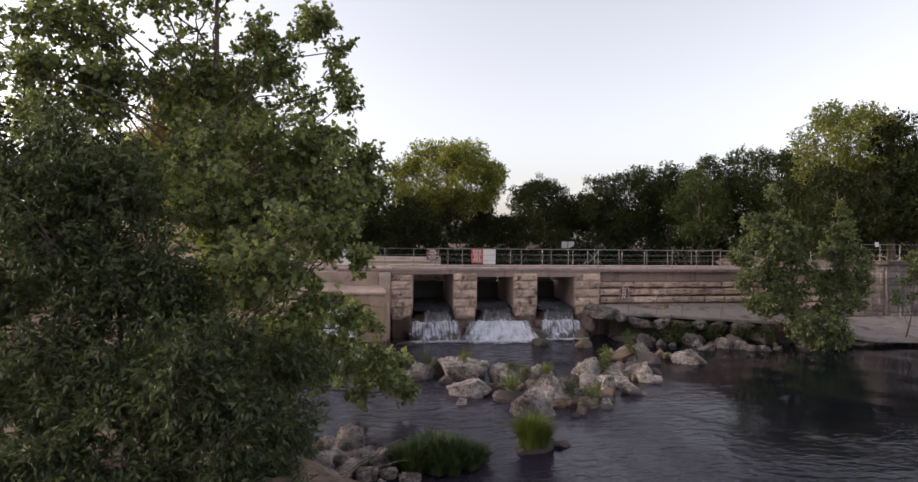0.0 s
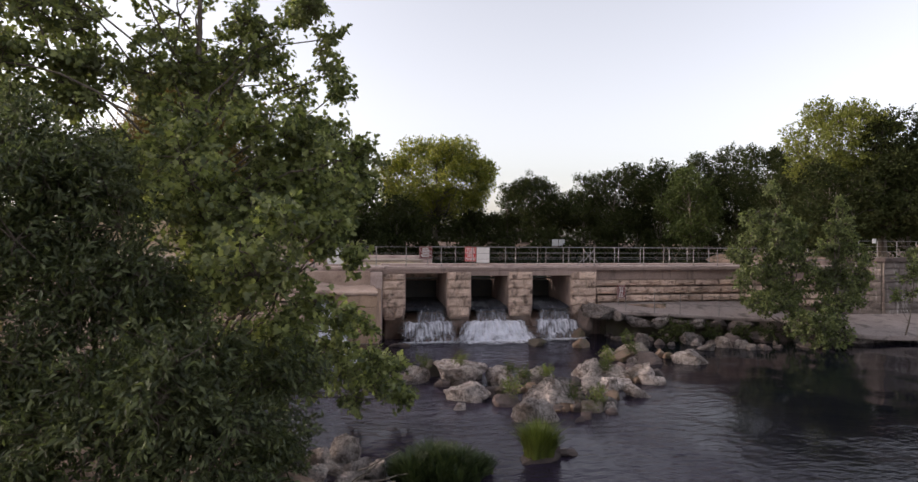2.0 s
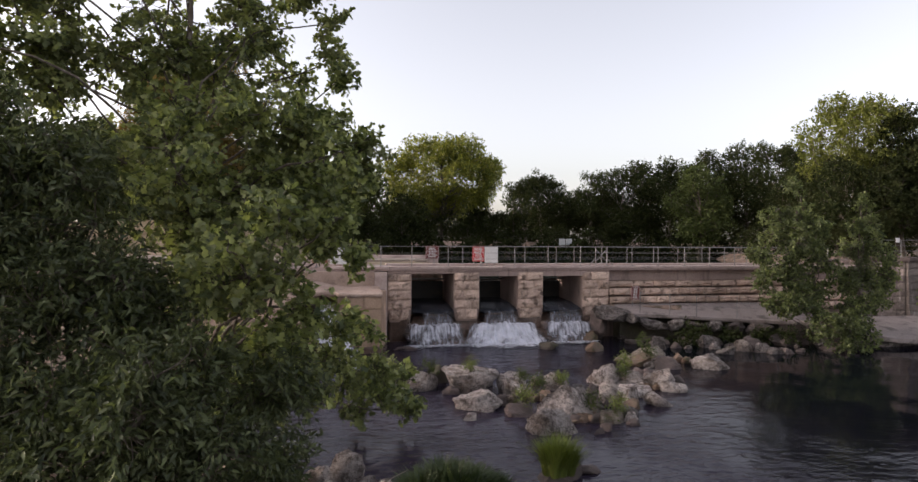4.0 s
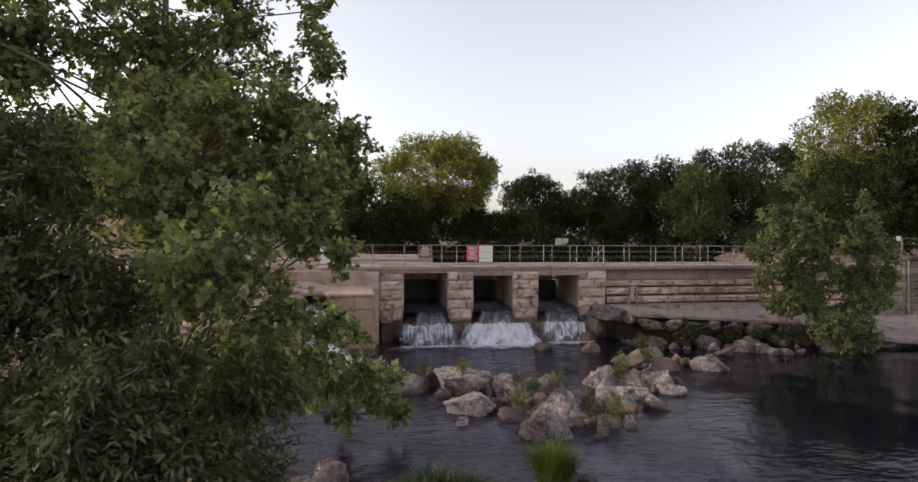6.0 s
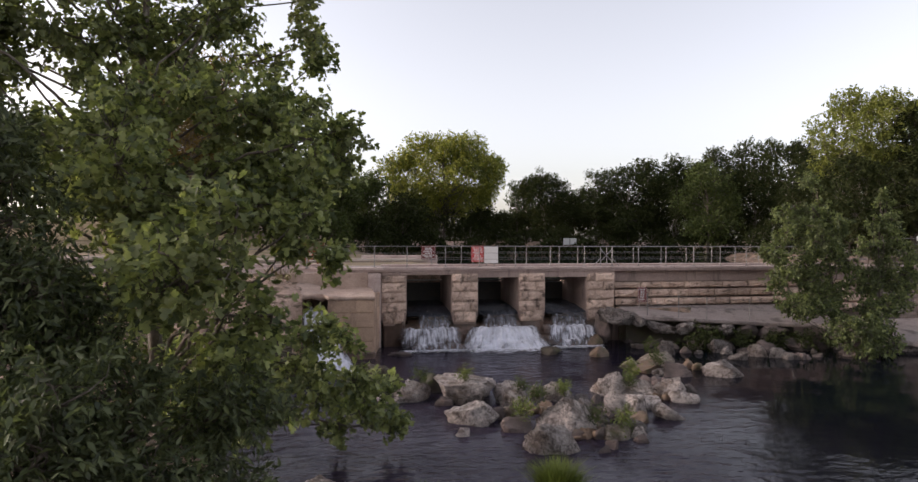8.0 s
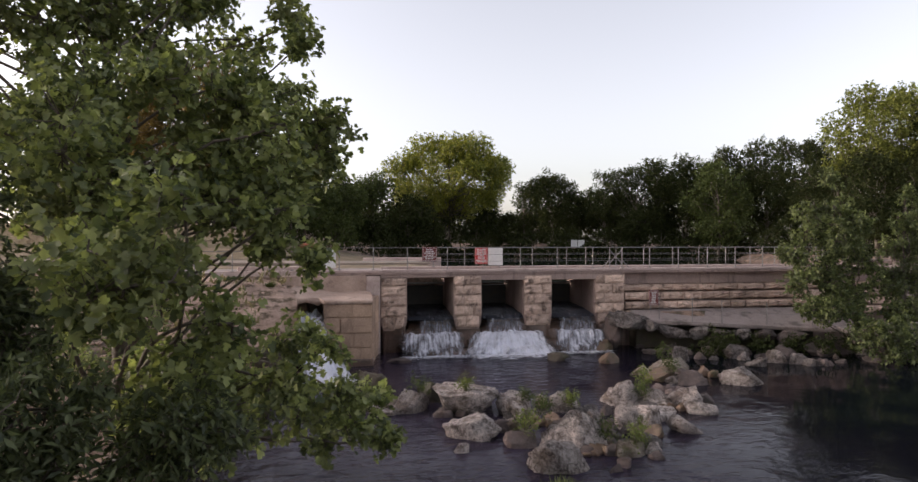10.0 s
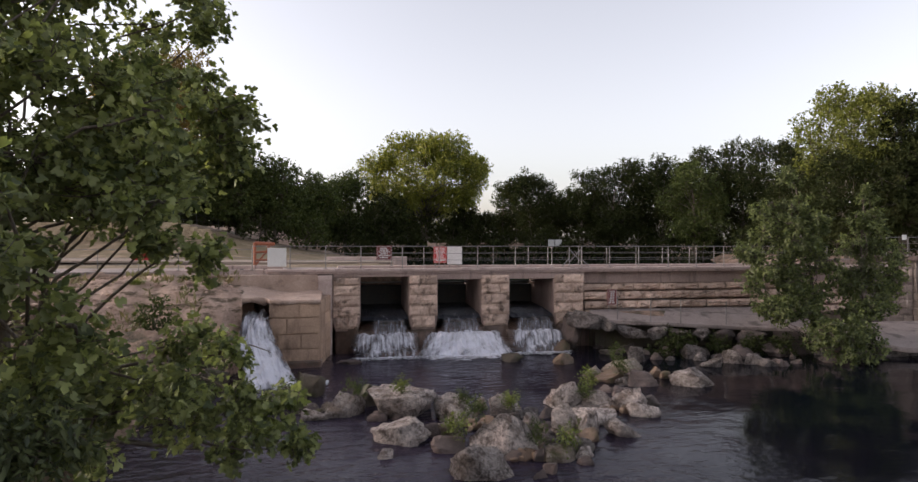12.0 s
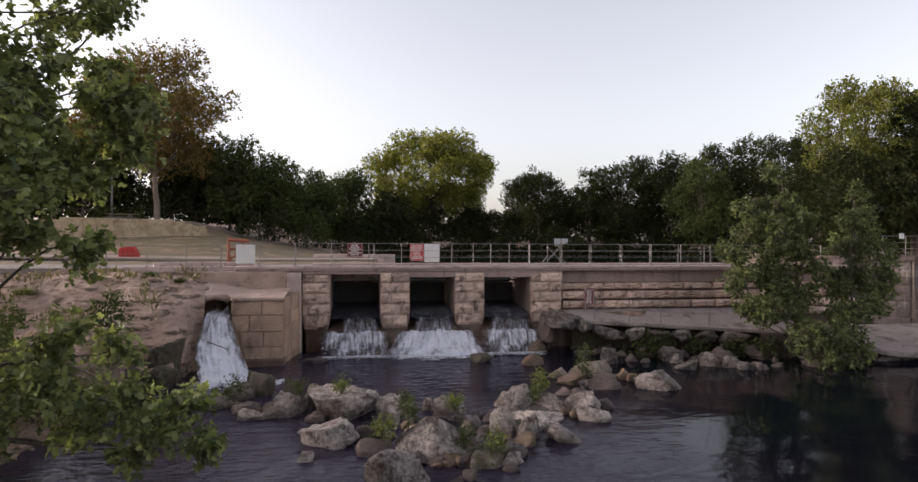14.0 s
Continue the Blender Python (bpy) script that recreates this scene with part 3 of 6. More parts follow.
gx = axis([(-2500, -500, 400), (-500, -100, 50), (-100, -26, 6), (-26, -14, 0.8), (-14, 4, 0.22), (4, 34, 0.5), (34, 100, 4), (100, 500, 50), (500, 2500, 400)])
gy = axis([(-2500, -500, 400), (-500, -100, 50), (-100, -6, 4), (-6, 8, 0.6), (8, 38, 0.22), (38, 110, 1.5), (110, 500, 40), (500, 2500, 400)])
X, Y = np.meshgrid(gx, gy)
Z = land(X, Y)
near = (X > -26) & (X < 34) & (Y > -6) & (Y < 37) & (Z > -0.6)
Z = Z + near * (rough_field(X, Y, 1.6, 0.16, 3) + rough_field(X, Y * 1.6, 0.5, 0.07, 4) + 0.14 * smooth((Y - 19) / 4) * np.abs(rough_field(X, Y * 2.2, 0.9, 1.0, 5)) * smooth((33 - Y) / 2))
Z = np.where((X > -9.3) & (X < -1.5) & (Y > 26.4) & (Y < 32.7), np.minimum(Z, dome(X, Y) - 0.35), Z)
Z = np.where((X >= -1.5) & (X < 1.6) & (Y > 28.5) & (Y < 32.7), np.minimum(Z, 1.6), Z)
me = grid_mesh("ground", np.stack([X, Y, Z], -1))
tagged(part("ground", me, GROUND), "bare earth and weathered limestone bank with dry grass", "ground", kind="structure")
# lawn behind the terrace, just above the ground
lx, ly = np.arange(-60, 5.6, 0.6), np.arange(37.5, 84, 0.6)
LX, LY = np.meshgrid(lx, ly)
LX = np.minimum(LX, 5.2 - 0.10 * (LY - 37))
me = grid_mesh("lawn", np.stack([LX, LY, land(LX, LY) + 0.03 + 0.02 * rough_field(LX, LY, 1.5, 1, 8)], -1))
tagged(part("lawn", me, LAWN), "sloping lawn of short dry grass above the terrace", "lawn", kind="structure")

wx, wy = np.arange(-4.5, 60, 0.5), np.arange(-40, 33, 0.5)
WX, WY = np.meshgrid(wx, wy)
me = grid_mesh("river", np.stack([WX, WY, 0.02 * rough_field(WX, WY, 1.5, 1.0, 11)], -1))
tagged(part("river", me, RIVER), "dark rippled river water below the dam", "water", kind="structure")
px_, py_ = np.meshgrid(np.linspace(3, 62, 30), np.linspace(36.95, 90, 30))
me = grid_mesh("pool", np.stack([px_, py_, np.full_like(px_, 3.1)], -1))
tagged(part("pool", me, POOL), "still dark water of the pool behind the dam", "water", kind="structure")

# ---- the dam ----
DAM = 32.5
OPEN = [(3.10, 5.43, 3.66), (6.87, 9.06, 3.49), (10.56, 12.90, 3.48)]
PIERS = [(1.78, 3.10), (5.43, 6.87), (9.06, 10.56), (12.90, 14.55)]


def block_mesh(seed, bulge=0.09, n=5):
    """A rock-faced block of unit size: the front bulges and is uneven, the margins are drafted."""
    rng = np.random.default_rng(seed)
    bm = bmesh.new()
    front = [[None] * n for _ in range(n)]
    for i in range(n):
        for j in range(n):
            u, v = i / (n - 1) - 0.5, j / (n - 1) - 0.5
            edge = i in (0, n - 1) or j in (0, n - 1)
            dy = -0.0 if edge else -bulge * rng.uniform(0.35, 1.25)
            front[i][j] = bm.verts.new((u * 0.985 + (0 if edge else rng.uniform(-0.04, 0.04)), dy, v * 0.965 + (0 if edge else rng.uniform(-0.04, 0.04))))
    for i in range(n - 1):
        for j in range(n - 1):
            bm.faces.new((front[i][j], front[i + 1][j], front[i + 1][j + 1], front[i][j + 1]))
    back = {k: bm.verts.new((front[k[0]][k[1]].co.x, 0.5, front[k[0]][k[1]].co.z)) for k in ((0, 0), (n - 1, 0), (n - 1, n - 1), (0, n - 1))}
    run = [(i, 0) for i in range(n)], [(n - 1, j) for j in range(n)], [(i, n - 1) for i in range(n - 1, -1, -1)], [(0, j) for j in range(n - 1, -1, -1)]
    for side in run:
        vs = [front[i][j] for i, j in side]
        bm.faces.new([back[side[-1]], back[side[0]]] + vs)
    bmesh.ops.recalc_face_normals(bm, faces=bm.faces)
    me = bpy.data.meshes.new("block")
    bm.to_mesh(me)
    bm.free()
    me.materials.append(STONE)
    return me


BLOCKS = [block_mesh(40 + k) for k in range(7)]
ROUGH = [block_mesh(80 + k, 0.17, 6) for k in range(7)]
FLAT = []
for k in range(3):
    me = block_mesh(60 + k, 0.012)
    me.materials.clear()
    me.materials.append(ASHLAR)
    FLAT.append(me)

OLD = []
for me in BLOCKS[:4]:
    me = me.copy()
    me.materials.clear()
    me.materials.append(STAINED)
    OLD.append(me)

dam = thing("dam_wall", 8, 34, 0, "old limestone dam with three sluice openings and a concrete deck", "dam", kind="structure")
# piers: a concrete core, widened and rounded at its front corners, on a wet brown base
for k, (x0, x1) in enumerate(PIERS):
    bm = bmesh.new()
    prof = [(x0 + 0.0, DAM + 0.12), (x0 + 0.02, 36.7), (x1 - 0.02, 36.7), (x1, DAM + 0.12)]
    rows = []
    for z, s in ((1.05, -0.16), (1.3, -0.06), (1.7, 0.0), (3.45, 0.0), (3.72, 0.0)):
        rows.append([bm.verts.new((px + (-s if px < (x0 + x1) / 2 else s), py, z)) for px, py in prof])
    for a, b in zip(rows, rows[1:]):
        for i in range(4):
            bm.faces.new((a[i], a[(i + 1) % 4], b[(i + 1) % 4], b[i]))
    bm.faces.new(rows[-1])
    bm.faces.new(rows[0][::-1])
    bmesh.ops.recalc_face_normals(bm, faces=bm.faces)
    part("pier_core", bm, CONCRETE, dam)
    me = rock_mesh(300 + k, (x1 - x0) * 0.98, 1.6, 2.3, 3, 4, 0.35)
    ob = part("pier_base", me, WETROCK, dam, "wet brown rock under the pier")
    ob.matrix_basis = pose((x0 + x1) / 2, DAM + 0.72, 0.25)
part("abutment_pilaster", boxes((1.10, 1.765, DAM - 0.16, 33.3, -0.5, 3.76), bevel=0.03), PALE, dam, "pale concrete pilaster")
part("lintel", boxes((1.80, 5.9, DAM + 0.02, 36.6, 3.66, 3.80), bevel=0.02), CONCRETE, dam)
part("lintel", boxes((5.9, 9.6, DAM + 0.03, 36.6, 3.50, 3.80), bevel=0.02), CONCRETE, dam)
part("lintel", boxes((9.6, 14.55, DAM + 0.02, 36.6, 3.49, 3.80), bevel=0.02), CONCRETE, dam)
part("deck", boxes((-1.2, 31.3, DAM - 0.02, 36.9, 3.805, 3.93), bevel=0.02), CONCRETE, dam)
rng = random.Random(5)
x = -1.2
while x < 31.0:
    w = rng.choice((1.9, 2.4, 3.1))
    part("kerb_slab", boxes((x, min(x + w - 0.02, 31.28), DAM - 0.06 + rng.uniform(0, 0.04), DAM + 0.42, 3.934, 4.06 + rng.uniform(-0.01, 0.015)), bevel=0.015), PALE, dam)
    x += w
part("kerb_slab", boxes((2.0, 31.28, 36.3, 36.8, 3.934, 4.05), bevel=0.015), PALE, dam)
for k, (x0, x1, z1) in enumerate(OPEN):
    part("sluice_gate", boxes((x0 - 0.05, x1 + 0.05, 36.3, 36.42, 1.0, 3.0)), DARK, dam, "dark steel sluice gate")
    part("gate_beam", boxes((x0 - 0.04, x1 + 0.04, 35.6, 35.72, 3.14, 3.22)), STEEL, dam)

# the long wall: courses of rock-faced stone, each set a little forward of the one above
wall = thing("wall_east", 22, 34, 0, "long retaining wall of rough limestone courses under a stained concrete parapet", "wall", kind="structure")
part("core", boxes((14.56, 31.39, 33.15, 36.8, -0.5, 3.79)), CONCRETE, wall)
part("parapet", boxes((14.56, 31.38, DAM + 0.32, 33.14, 3.19, 3.802), bevel=0.02), CONCRETE, wall, "streaked grey concrete parapet")

# ---- the ashlar block beside the small fall ----
cell = thing("fall_abutment", 0.3, 31, -0.5, "abutment of squared tan sandstone blocks beside the small fall", "abutment", kind="structure")
bm = bmesh.new()
foot = [(-0.72, 29.70), (1.27, 29.66), (1.68, 32.33), (-0.72, 32.33)]
lo = [bm.verts.new((a, b, -0.8)) for a, b in foot]
hi = [bm.verts.new((a, b, 2.84)) for a, b in foot]
for f in (hi, lo[::-1], *[(lo[i], lo[(i + 1) % 4], hi[(i + 1) % 4], hi[i]) for i in range(4)]):
    bm.faces.new(f)
bmesh.ops.recalc_face_normals(bm, faces=bm.faces)
part("core", bm, ASHLAR, cell)
part("wet_foot", boxes((-0.30, 1.36, 29.50, 30.2, -0.6, 0.30), bevel=0.06), WETROCK, cell, "wet brown footing at the water line")
part("wing_wall", boxes((-2.9, 1.095, 32.40, 33.2, 1.0, 3.80), bevel=0.02), TANWALL, cell, "smooth tan concrete wing wall")


def lip(x):
    """y of the cap's front edge, drawn back above the mouth of the fall."""
    return 29.52 + 0.62 * smooth((-0.72 - x) / 0.35) + 0.05 * np.sin(x * 5.0)


cu, cv = np.meshgrid(np.linspace(-2.35, 1.32, 44), np.linspace(0, 1, 30))
cy = lip(cu) + (32.44 - lip(cu)) * cv
cz = 2.87 + 0.06 * (cy - 29.6) + (2.92 + 0.10 * (cy - 30.0) - 2.87) * smooth((-0.5 - cu) / 1.6)
cz = cz + 0.02 * np.sin(cu * 4.1 + 2 * np.sin(cy * 2.3)) + 0.015 * np.sin(cy * 6.0 + cu * 3.0)
top = np.stack([cu, cy, cz], -1)
under = top.copy()
under[..., 2] -= 0.16 + 0.16 * np.abs(rough_field(cu, cy, 0.5, 1.0, 63)) * smooth((-0.7 - cu) / 0.4)
under[..., 1] += 0.03
part("sloping_cap", grid_mesh("sloping_cap", np.concatenate([top[::-1], under], 0)), TANWALL, cell, "sloping tan stone cap")

# the rounded bank beside the fall: eroded in thin beds
du, dv = np.meshgrid(np.linspace(-9.8, -0.9, 165), np.linspace(25.9, 32.75, 130))
du = np.minimum(du, -1.95 + 1.05 * smooth((dv - 30.25) / 0.5))
dz = dome(du, dv) + rough_field(du, dv, 1.5, 0.15, 64) + rough_field(du, dv * 1.5, 0.5, 0.05, 65)
beds = np.sin(dz * 13 + 2.0 * rough_field(du, dv, 2.2, 1.0, 66))
fade = smooth((du + 2.4) / 1.3) * smooth((dv - 30.0) / 0.4)
dz = dz * (1 - fade) + 2.72 * fade + 0.035 * beds * smooth((0.9 + rough_field(du, dv, 1.8, 1.0, 67)) / 1.2)
dome_bank = tagged(part("bank_dome", grid_mesh("bank_dome", np.stack([du, dv + 0.05 * beds, np.minimum(dz, 3.84)], -1)), BANKROCK), "rounded bank of eroded tan limestone beside the small fall", "bank", kind="structure")

# rock steps under the cascades
steps = thing("cascade_steps", 8, 31.5, 0, "dark wet rock steps under the sluice cascades", "rock", kind="structure")
for k, (x0, x1, y, z) in enumerate([(2.6, 6.2, 32.5, 0.12), (6.0, 9.6, 32.5, 0.1), (9.4, 13.2, 32.5, 0.12), (2.9, 5.9, 33.0, 0.78), (6.5, 9.4, 33.0, 0.76), (10.2, 13.2, 33.0, 0.78), (2.9, 7.2, 31.95, -0.32), (6.8, 10.4, 31.95, -0.32), (9.8, 13.2, 31.95, -0.32)]):
    ob = part("step", rock_mesh(340 + k, x1 - x0, 1.5, 1.05, 4, 4, 0.4), WETROCK, steps)
    ob.matrix_basis = pose((x0 + x1) / 2, y, z)

# ---- falling water ----
def sheet(name, left, right, nu, nv, seed, relief, mat, label, lumps=0.0):
    """Water that runs down between two lines of places, with strands in relief."""
    def along(pts, n):
        pts = np.array(pts, float)
        s = np.concatenate([[0], np.cumsum(np.linalg.norm(np.diff(pts, axis=0), axis=1))])
        q = np.linspace(0, s[-1], n)
        return np.stack([np.interp(q, s, pts[:, k]) for k in range(3)], -1)
    a, b = along(left, nv), along(right, nv)
    u = np.linspace(0, 1, nu)[None, :, None]
    p = a[:, None, :] * (1 - u) + b[:, None, :] * u
    U, V = np.meshgrid(np.linspace(0, 1, nu), np.linspace(0, 1, nv))
    wv = np.linalg.norm(b[0] - a[0])
    bump = rough_field(U * wv * 4, V * 0.8, 0.5, relief, seed) + rough_field(U * wv * 2, V * 6, 0.8, lumps, seed + 1)
    p[:, :, 1] -= bump * (0.2 + V)
    p[:, :, 2] += bump * 0.6
    return tagged(part(name, grid_mesh(name, p), mat), label, "waterfall", "falling water", kind="structure")


LOWER = [(2.65, 5.8), (6.3, 9.8), (10.3, 13.15)]
for k, (x0, x1, z1) in enumerate(OPEN):
    chute = [(36.2, 1.98), (34.2, 1.86), (33.0, 1.72), (32.5, 1.56)]
    sheet("chute", [(x0 + 0.03, y, z) for y, z in chute], [(x1 - 0.03, y, z) for y, z in chute], 40, 24, 20 + k, 0.04, CHUTE, "fast dark water sliding through a sluice opening", 0.03)
    ride = [(35.2, 2.0), (34.0, 1.93), (33.0, 1.78), (32.45, 1.60), (32.33, 1.50)]
    inset = (0.5, 0.06, 0.35)[k]
    sheet("sliding_foam", [(x0 + inset, y, z) for y, z in ride], [(x1 - inset * 0.4, y, z) for y, z in ride], 50, 40, 24 + k, 0.07, SLIDE, "grey foaming water sliding through a sluice opening", 0.08)
    tier = [(32.5, 1.57), (32.36, 1.50), (32.24, 1.28), (32.18, 1.02), (32.06, 0.95)]
    sheet("upper_cascade", [(x0 + (0.35, -0.05, 0.0)[k], y, z) for y, z in tier], [(x1 + 0.05, y, z) for y, z in tier], 90, 30, 30 + k, 0.04, UPPER, "thin strands of water falling over the upper rock step", 0.04)
    low0, low1 = LOWER[k]
    tier = [(32.12, 0.97), (31.88, 0.95), (31.72, 0.86), (31.60, 0.60), (31.52, 0.36), (31.30, 0.31), (31.12, 0.22), (31.00, 0.04), (30.75, -0.05)]
    wide = (0.25, 0.7, 0.25)[k]
    sheet("lower_cascade", [(low0 - wide * i / 8, y, z) for i, (y, z) in enumerate(tier)], [(low1 + wide * i / 8, y, z) for i, (y, z) in enumerate(tier)], 120, 60, 34 + k, 0.07, POUR if k == 1 else SPARSE, "white water breaking over the lower rock step", 0.09)
    far = (0.8, 2.0, 0.7)[k]
    sheet("foam_apron", [(low0 - wide, 31.05, 0.05), (low0 - wide - 0.3, 31.0 - far, 0.045)], [(low1 + wide, 31.05, 0.05), (low1 + wide + 0.3, 31.0 - far, 0.045)], 60, 30, 38 + k, 0.02, APRON, "white foam spreading over the pool below the falls", 0.02)
sheet("side_fall", [(-1.85, 30.9, 2.32), (-1.85, 30.1, 2.2), (-1.9, 29.5, 1.98), (-1.95, 28.8, 1.42), (-1.75, 27.8, 0.85), (-1.45, 26.8, 0.42), (-1.1, 25.7, -0.05)],
      [(-0.86, 30.9, 2.3), (-0.86, 30.1, 2.15), (-0.78, 29.5, 1.85), (-0.40, 28.9, 1.15), (0.0, 28.2, 0.55), (0.32, 27.5, 0.2), (0.6, 26.7, -0.05)], 90, 90, 44, 0.16, PLUNGE, "small white waterfall pouring from a gap in the rock", 0.2)

# ---- rails and signs ----
def railing(name, posts, y, z0, z1, label, wires=(0.36, 0.66), r=0.024):
    t = thing(name, posts[0], y, z0, label, "railing")
    for x in posts:
        post = part("post", rods(((x, y, z0 - 0.02), (x, y, z1), r)), STEEL, t)
        part("foot_plate", boxes((x - 0.09, x + 0.09, y - 0.08, y + 0.08, z0, z0 + 0.025), bevel=0.005), STEEL, post)
    for k, h in enumerate((*wires, 1.0)):
        z = z0 + (z1 - z0) * h - (0.02 if h == 1.0 else 0)
        part("top_rail" if h == 1.0 else "mid_rail", rods(((posts[0], y, z), (posts[-1], y, z), 0.015 if h == 1.0 else 0.009)), STEEL, t)
    return t


railing("railing", [-1.9, -0.2, 1.45, 3.12, 5.13, 6.96, 8.93, 10.90, 12.86, 14.5, 16.06, 17.73, 19.45, 21.12, 22.8, 24.5, 26.2, 27.9, 29.4], 32.72, 4.06, 5.16, "grey galvanised steel railing along the deck's downstream edge")
railing("railing", [4.93, 6.72, 8.68, 10.72, 12.8, 14.0, 15.9, 17.67, 19.56, 21.3, 23.1, 24.78, 26.49, 28.2, 29.9], 36.5, 4.05, 5.14, "grey galvanised steel railing along the deck's pool edge")
railing("railing", [31.5, 32.9, 34.4, 35.9, 37.4], 30.9, 4.62, 5.68, "grey steel railing on the higher end of the dam wall")
brace = thing("gate_frame", 14.3, 33.0, 4.06, "grey steel frame with crossed braces beside the railing", "frame")
for a, b in (((13.92, 33.0, 4.06), (13.92, 33.0, 5.1)), ((14.6, 33.0, 4.06), (14.6, 33.0, 5.1)), ((13.92, 33.0, 4.3), (14.6, 33.0, 5.0)), ((14.6, 33.0, 4.3), (13.92, 33.0, 5.0)), ((13.92, 33.0, 4.5), (13.5, 33.0, 4.06)), ((14.6, 33.0, 4.5), (15.02, 33.0, 4.06))):
    part("bar", rods((a, b, 0.025)), STEEL, brace)


def sign(name, x, y, z, w, h, mat, ink, label, rows, seed, legs=None, turn=0.0):
    """A board on the rail with bars where its small print stands."""
    rng = random.Random(seed)
    t = thing(name, x + w / 2, y, z - h, label, "sign")
    board = part("board", boxes((x, x + w, y - 0.012, y + 0.012, z - h, z), bevel=0.004), mat, t)
    if rows:
        e = 0.03
        for a in ((x + e, x + w - e, z - e - 0.012, z - e), (x + e, x + w - e, z - h + e, z - h + e + 0.012), (x + e, x + e + 0.012, z - h + e, z - e), (x + w - e - 0.012, x + w - e, z - h + e, z - e)):
            part("border", boxes((a[0], a[1], y - 0.016, y - 0.0125, a[2], a[3])), ink, board)
        step = (h - 0.16) / rows
        for k in range(rows):
            zz = z - 0.08 - step * (k + 0.5)
            ww = (w - 0.16) * rng.uniform(0.6, 1.0)
            xx = x + w / 2 - ww / 2
            while xx < x + w / 2 + ww / 2 - 0.04:
                bw = min(rng.uniform(0.05, 0.17), x + w / 2 + ww / 2 - xx)
                part("print_bar", boxes((xx, xx + bw, y - 0.016, y - 0.0125, zz - step * 0.28, zz + step * 0.28)), ink, board)
                xx += bw + 0.03
    for lx in legs or ():
        part("leg", rods(((lx, y + 0.03, z - 1.15), (lx, y + 0.03, z - 0.05), 0.022)), STEEL, t)
    return t


sign("warning_sign", 3.86, 32.66, 5.17, 0.74, 0.70, DARKRED, WHITE, "faded dark red warning sign with pale print on the railing", 6, 1)
sign("warning_sign", 7.10, 35.42, 5.14, 0.72, 0.92, RED, WHITE, "bright red warning sign with rows of white print", 9, 2, (7.2, 7.7))
sign("blank_sign", 7.86, 35.45, 5.12, 0.82, 0.98, WHITE, WHITE, "blank pale grey sign board on the deck railing", 0, 3, (8.0, 8.5))
sign("blank_sign", -1.22, 32.66, 5.06, 0.86, 0.88, WHITE, WHITE, "blank white board tied to the terrace railing", 0, 4)
sign("rail_sign", 32.48, 30.86, 5.80, 0.28, 0.28, WHITE, WHITE, "small white square sign on the higher railing", 0, 5)
far_sign = thing("pool_sign", 33.0, 88.6, 3.0, "pair of white boards on a pole beside the pool", "sign")
part("pole", rods(((33.6, 88.65, 2.0), (33.6, 88.65, 5.8), 0.06)), STEEL, far_sign)
for x in (32.75, 33.85):
    part("board", boxes((x - 0.0, x + 1.0, 88.5, 88.56, 4.75, 5.75), bevel=0.02), WHITE, far_sign)

# ---- the young sycamore on the near bank, and the narrow-leaved shrub in front of it ----
SYC_BLOBS = [
    (-8.3, 15.8, 11.4, 1.15), (-7.1, 16.6, 11.4, 1.33), (-5.0, 16.6, 11.6, 1.25), (-3.2, 17.0, 11.7, 1.05), (-2.0, 17.6, 12.4, 0.7), (-0.9, 17.5, 11.6, 0.5),
    (-0.75, 17.4, 10.6, 0.52), (-0.85, 17.0, 9.8, 0.36), (-8.4, 14.8, 9.6, 0.85), (-7.3, 15.6, 9.9, 0.7), (-5.8, 16.3, 9.9, 1.05), (-4.0, 17.0, 9.9, 0.9),
    (-2.3, 18.1, 10.3, 0.6), (-3.0, 16.8, 10.7, 0.8), (-4.7, 16.2, 10.3, 0.75), (-3.4, 16.6, 9.4, 0.6), (-7.4, 15.6, 9.1, 0.75), (-5.4, 15.8, 9.05, 0.55), (-8.4, 15.2, 8.7, 0.7), (-4.9, 15.1, 8.1, 1.35), (-2.6, 14.3, 8.0, 0.95), (-1.5, 15.5, 7.9, 1.1), (-0.7, 13.4, 7.4, 0.6), (-0.35, 16.5, 7.8, 0.72), (-6.6, 16.5, 7.6, 0.95),
    (0.0, 17.2, 8.0, 0.42), (-0.4, 17.6, 7.3, 0.6), (-0.8, 17.3, 8.7, 0.5), (-1.6, 16.8, 8.9, 0.6),
    (-3.7, 13.9, 6.5, 1.45), (-1.8, 14.6, 6.4, 1.05), (-0.75, 13.6, 6.0, 0.5), (-3.0, 12.8, 4.9, 1.0), (-2.2, 10.5, 4.9, 0.75), (-1.6, 10.8, 5.9, 0.6)]
SYC_MORE = [
    (-1.2, 11.6, 4.3, 0.55), (-1.0, 14.4, 2.9, 0.5), (-4.4, 14.0, 5.0, 1.4), (-2.0, 12.6, 3.3, 1.0), (-0.6, 15.9, 2.0, 0.6), (0.4, 16.7, 1.5, 0.5), (0.75, 17.2, 1.7, 0.36),
    (1.05, 17.2, 0.75, 0.26), (-10.4, 16.2, 11.1, 1.3), (-8.9, 15.9, 12.6, 1.41), (-6.3, 16.4, 13.4, 1.66), (-3.4, 16.6, 13.6, 1.3)]
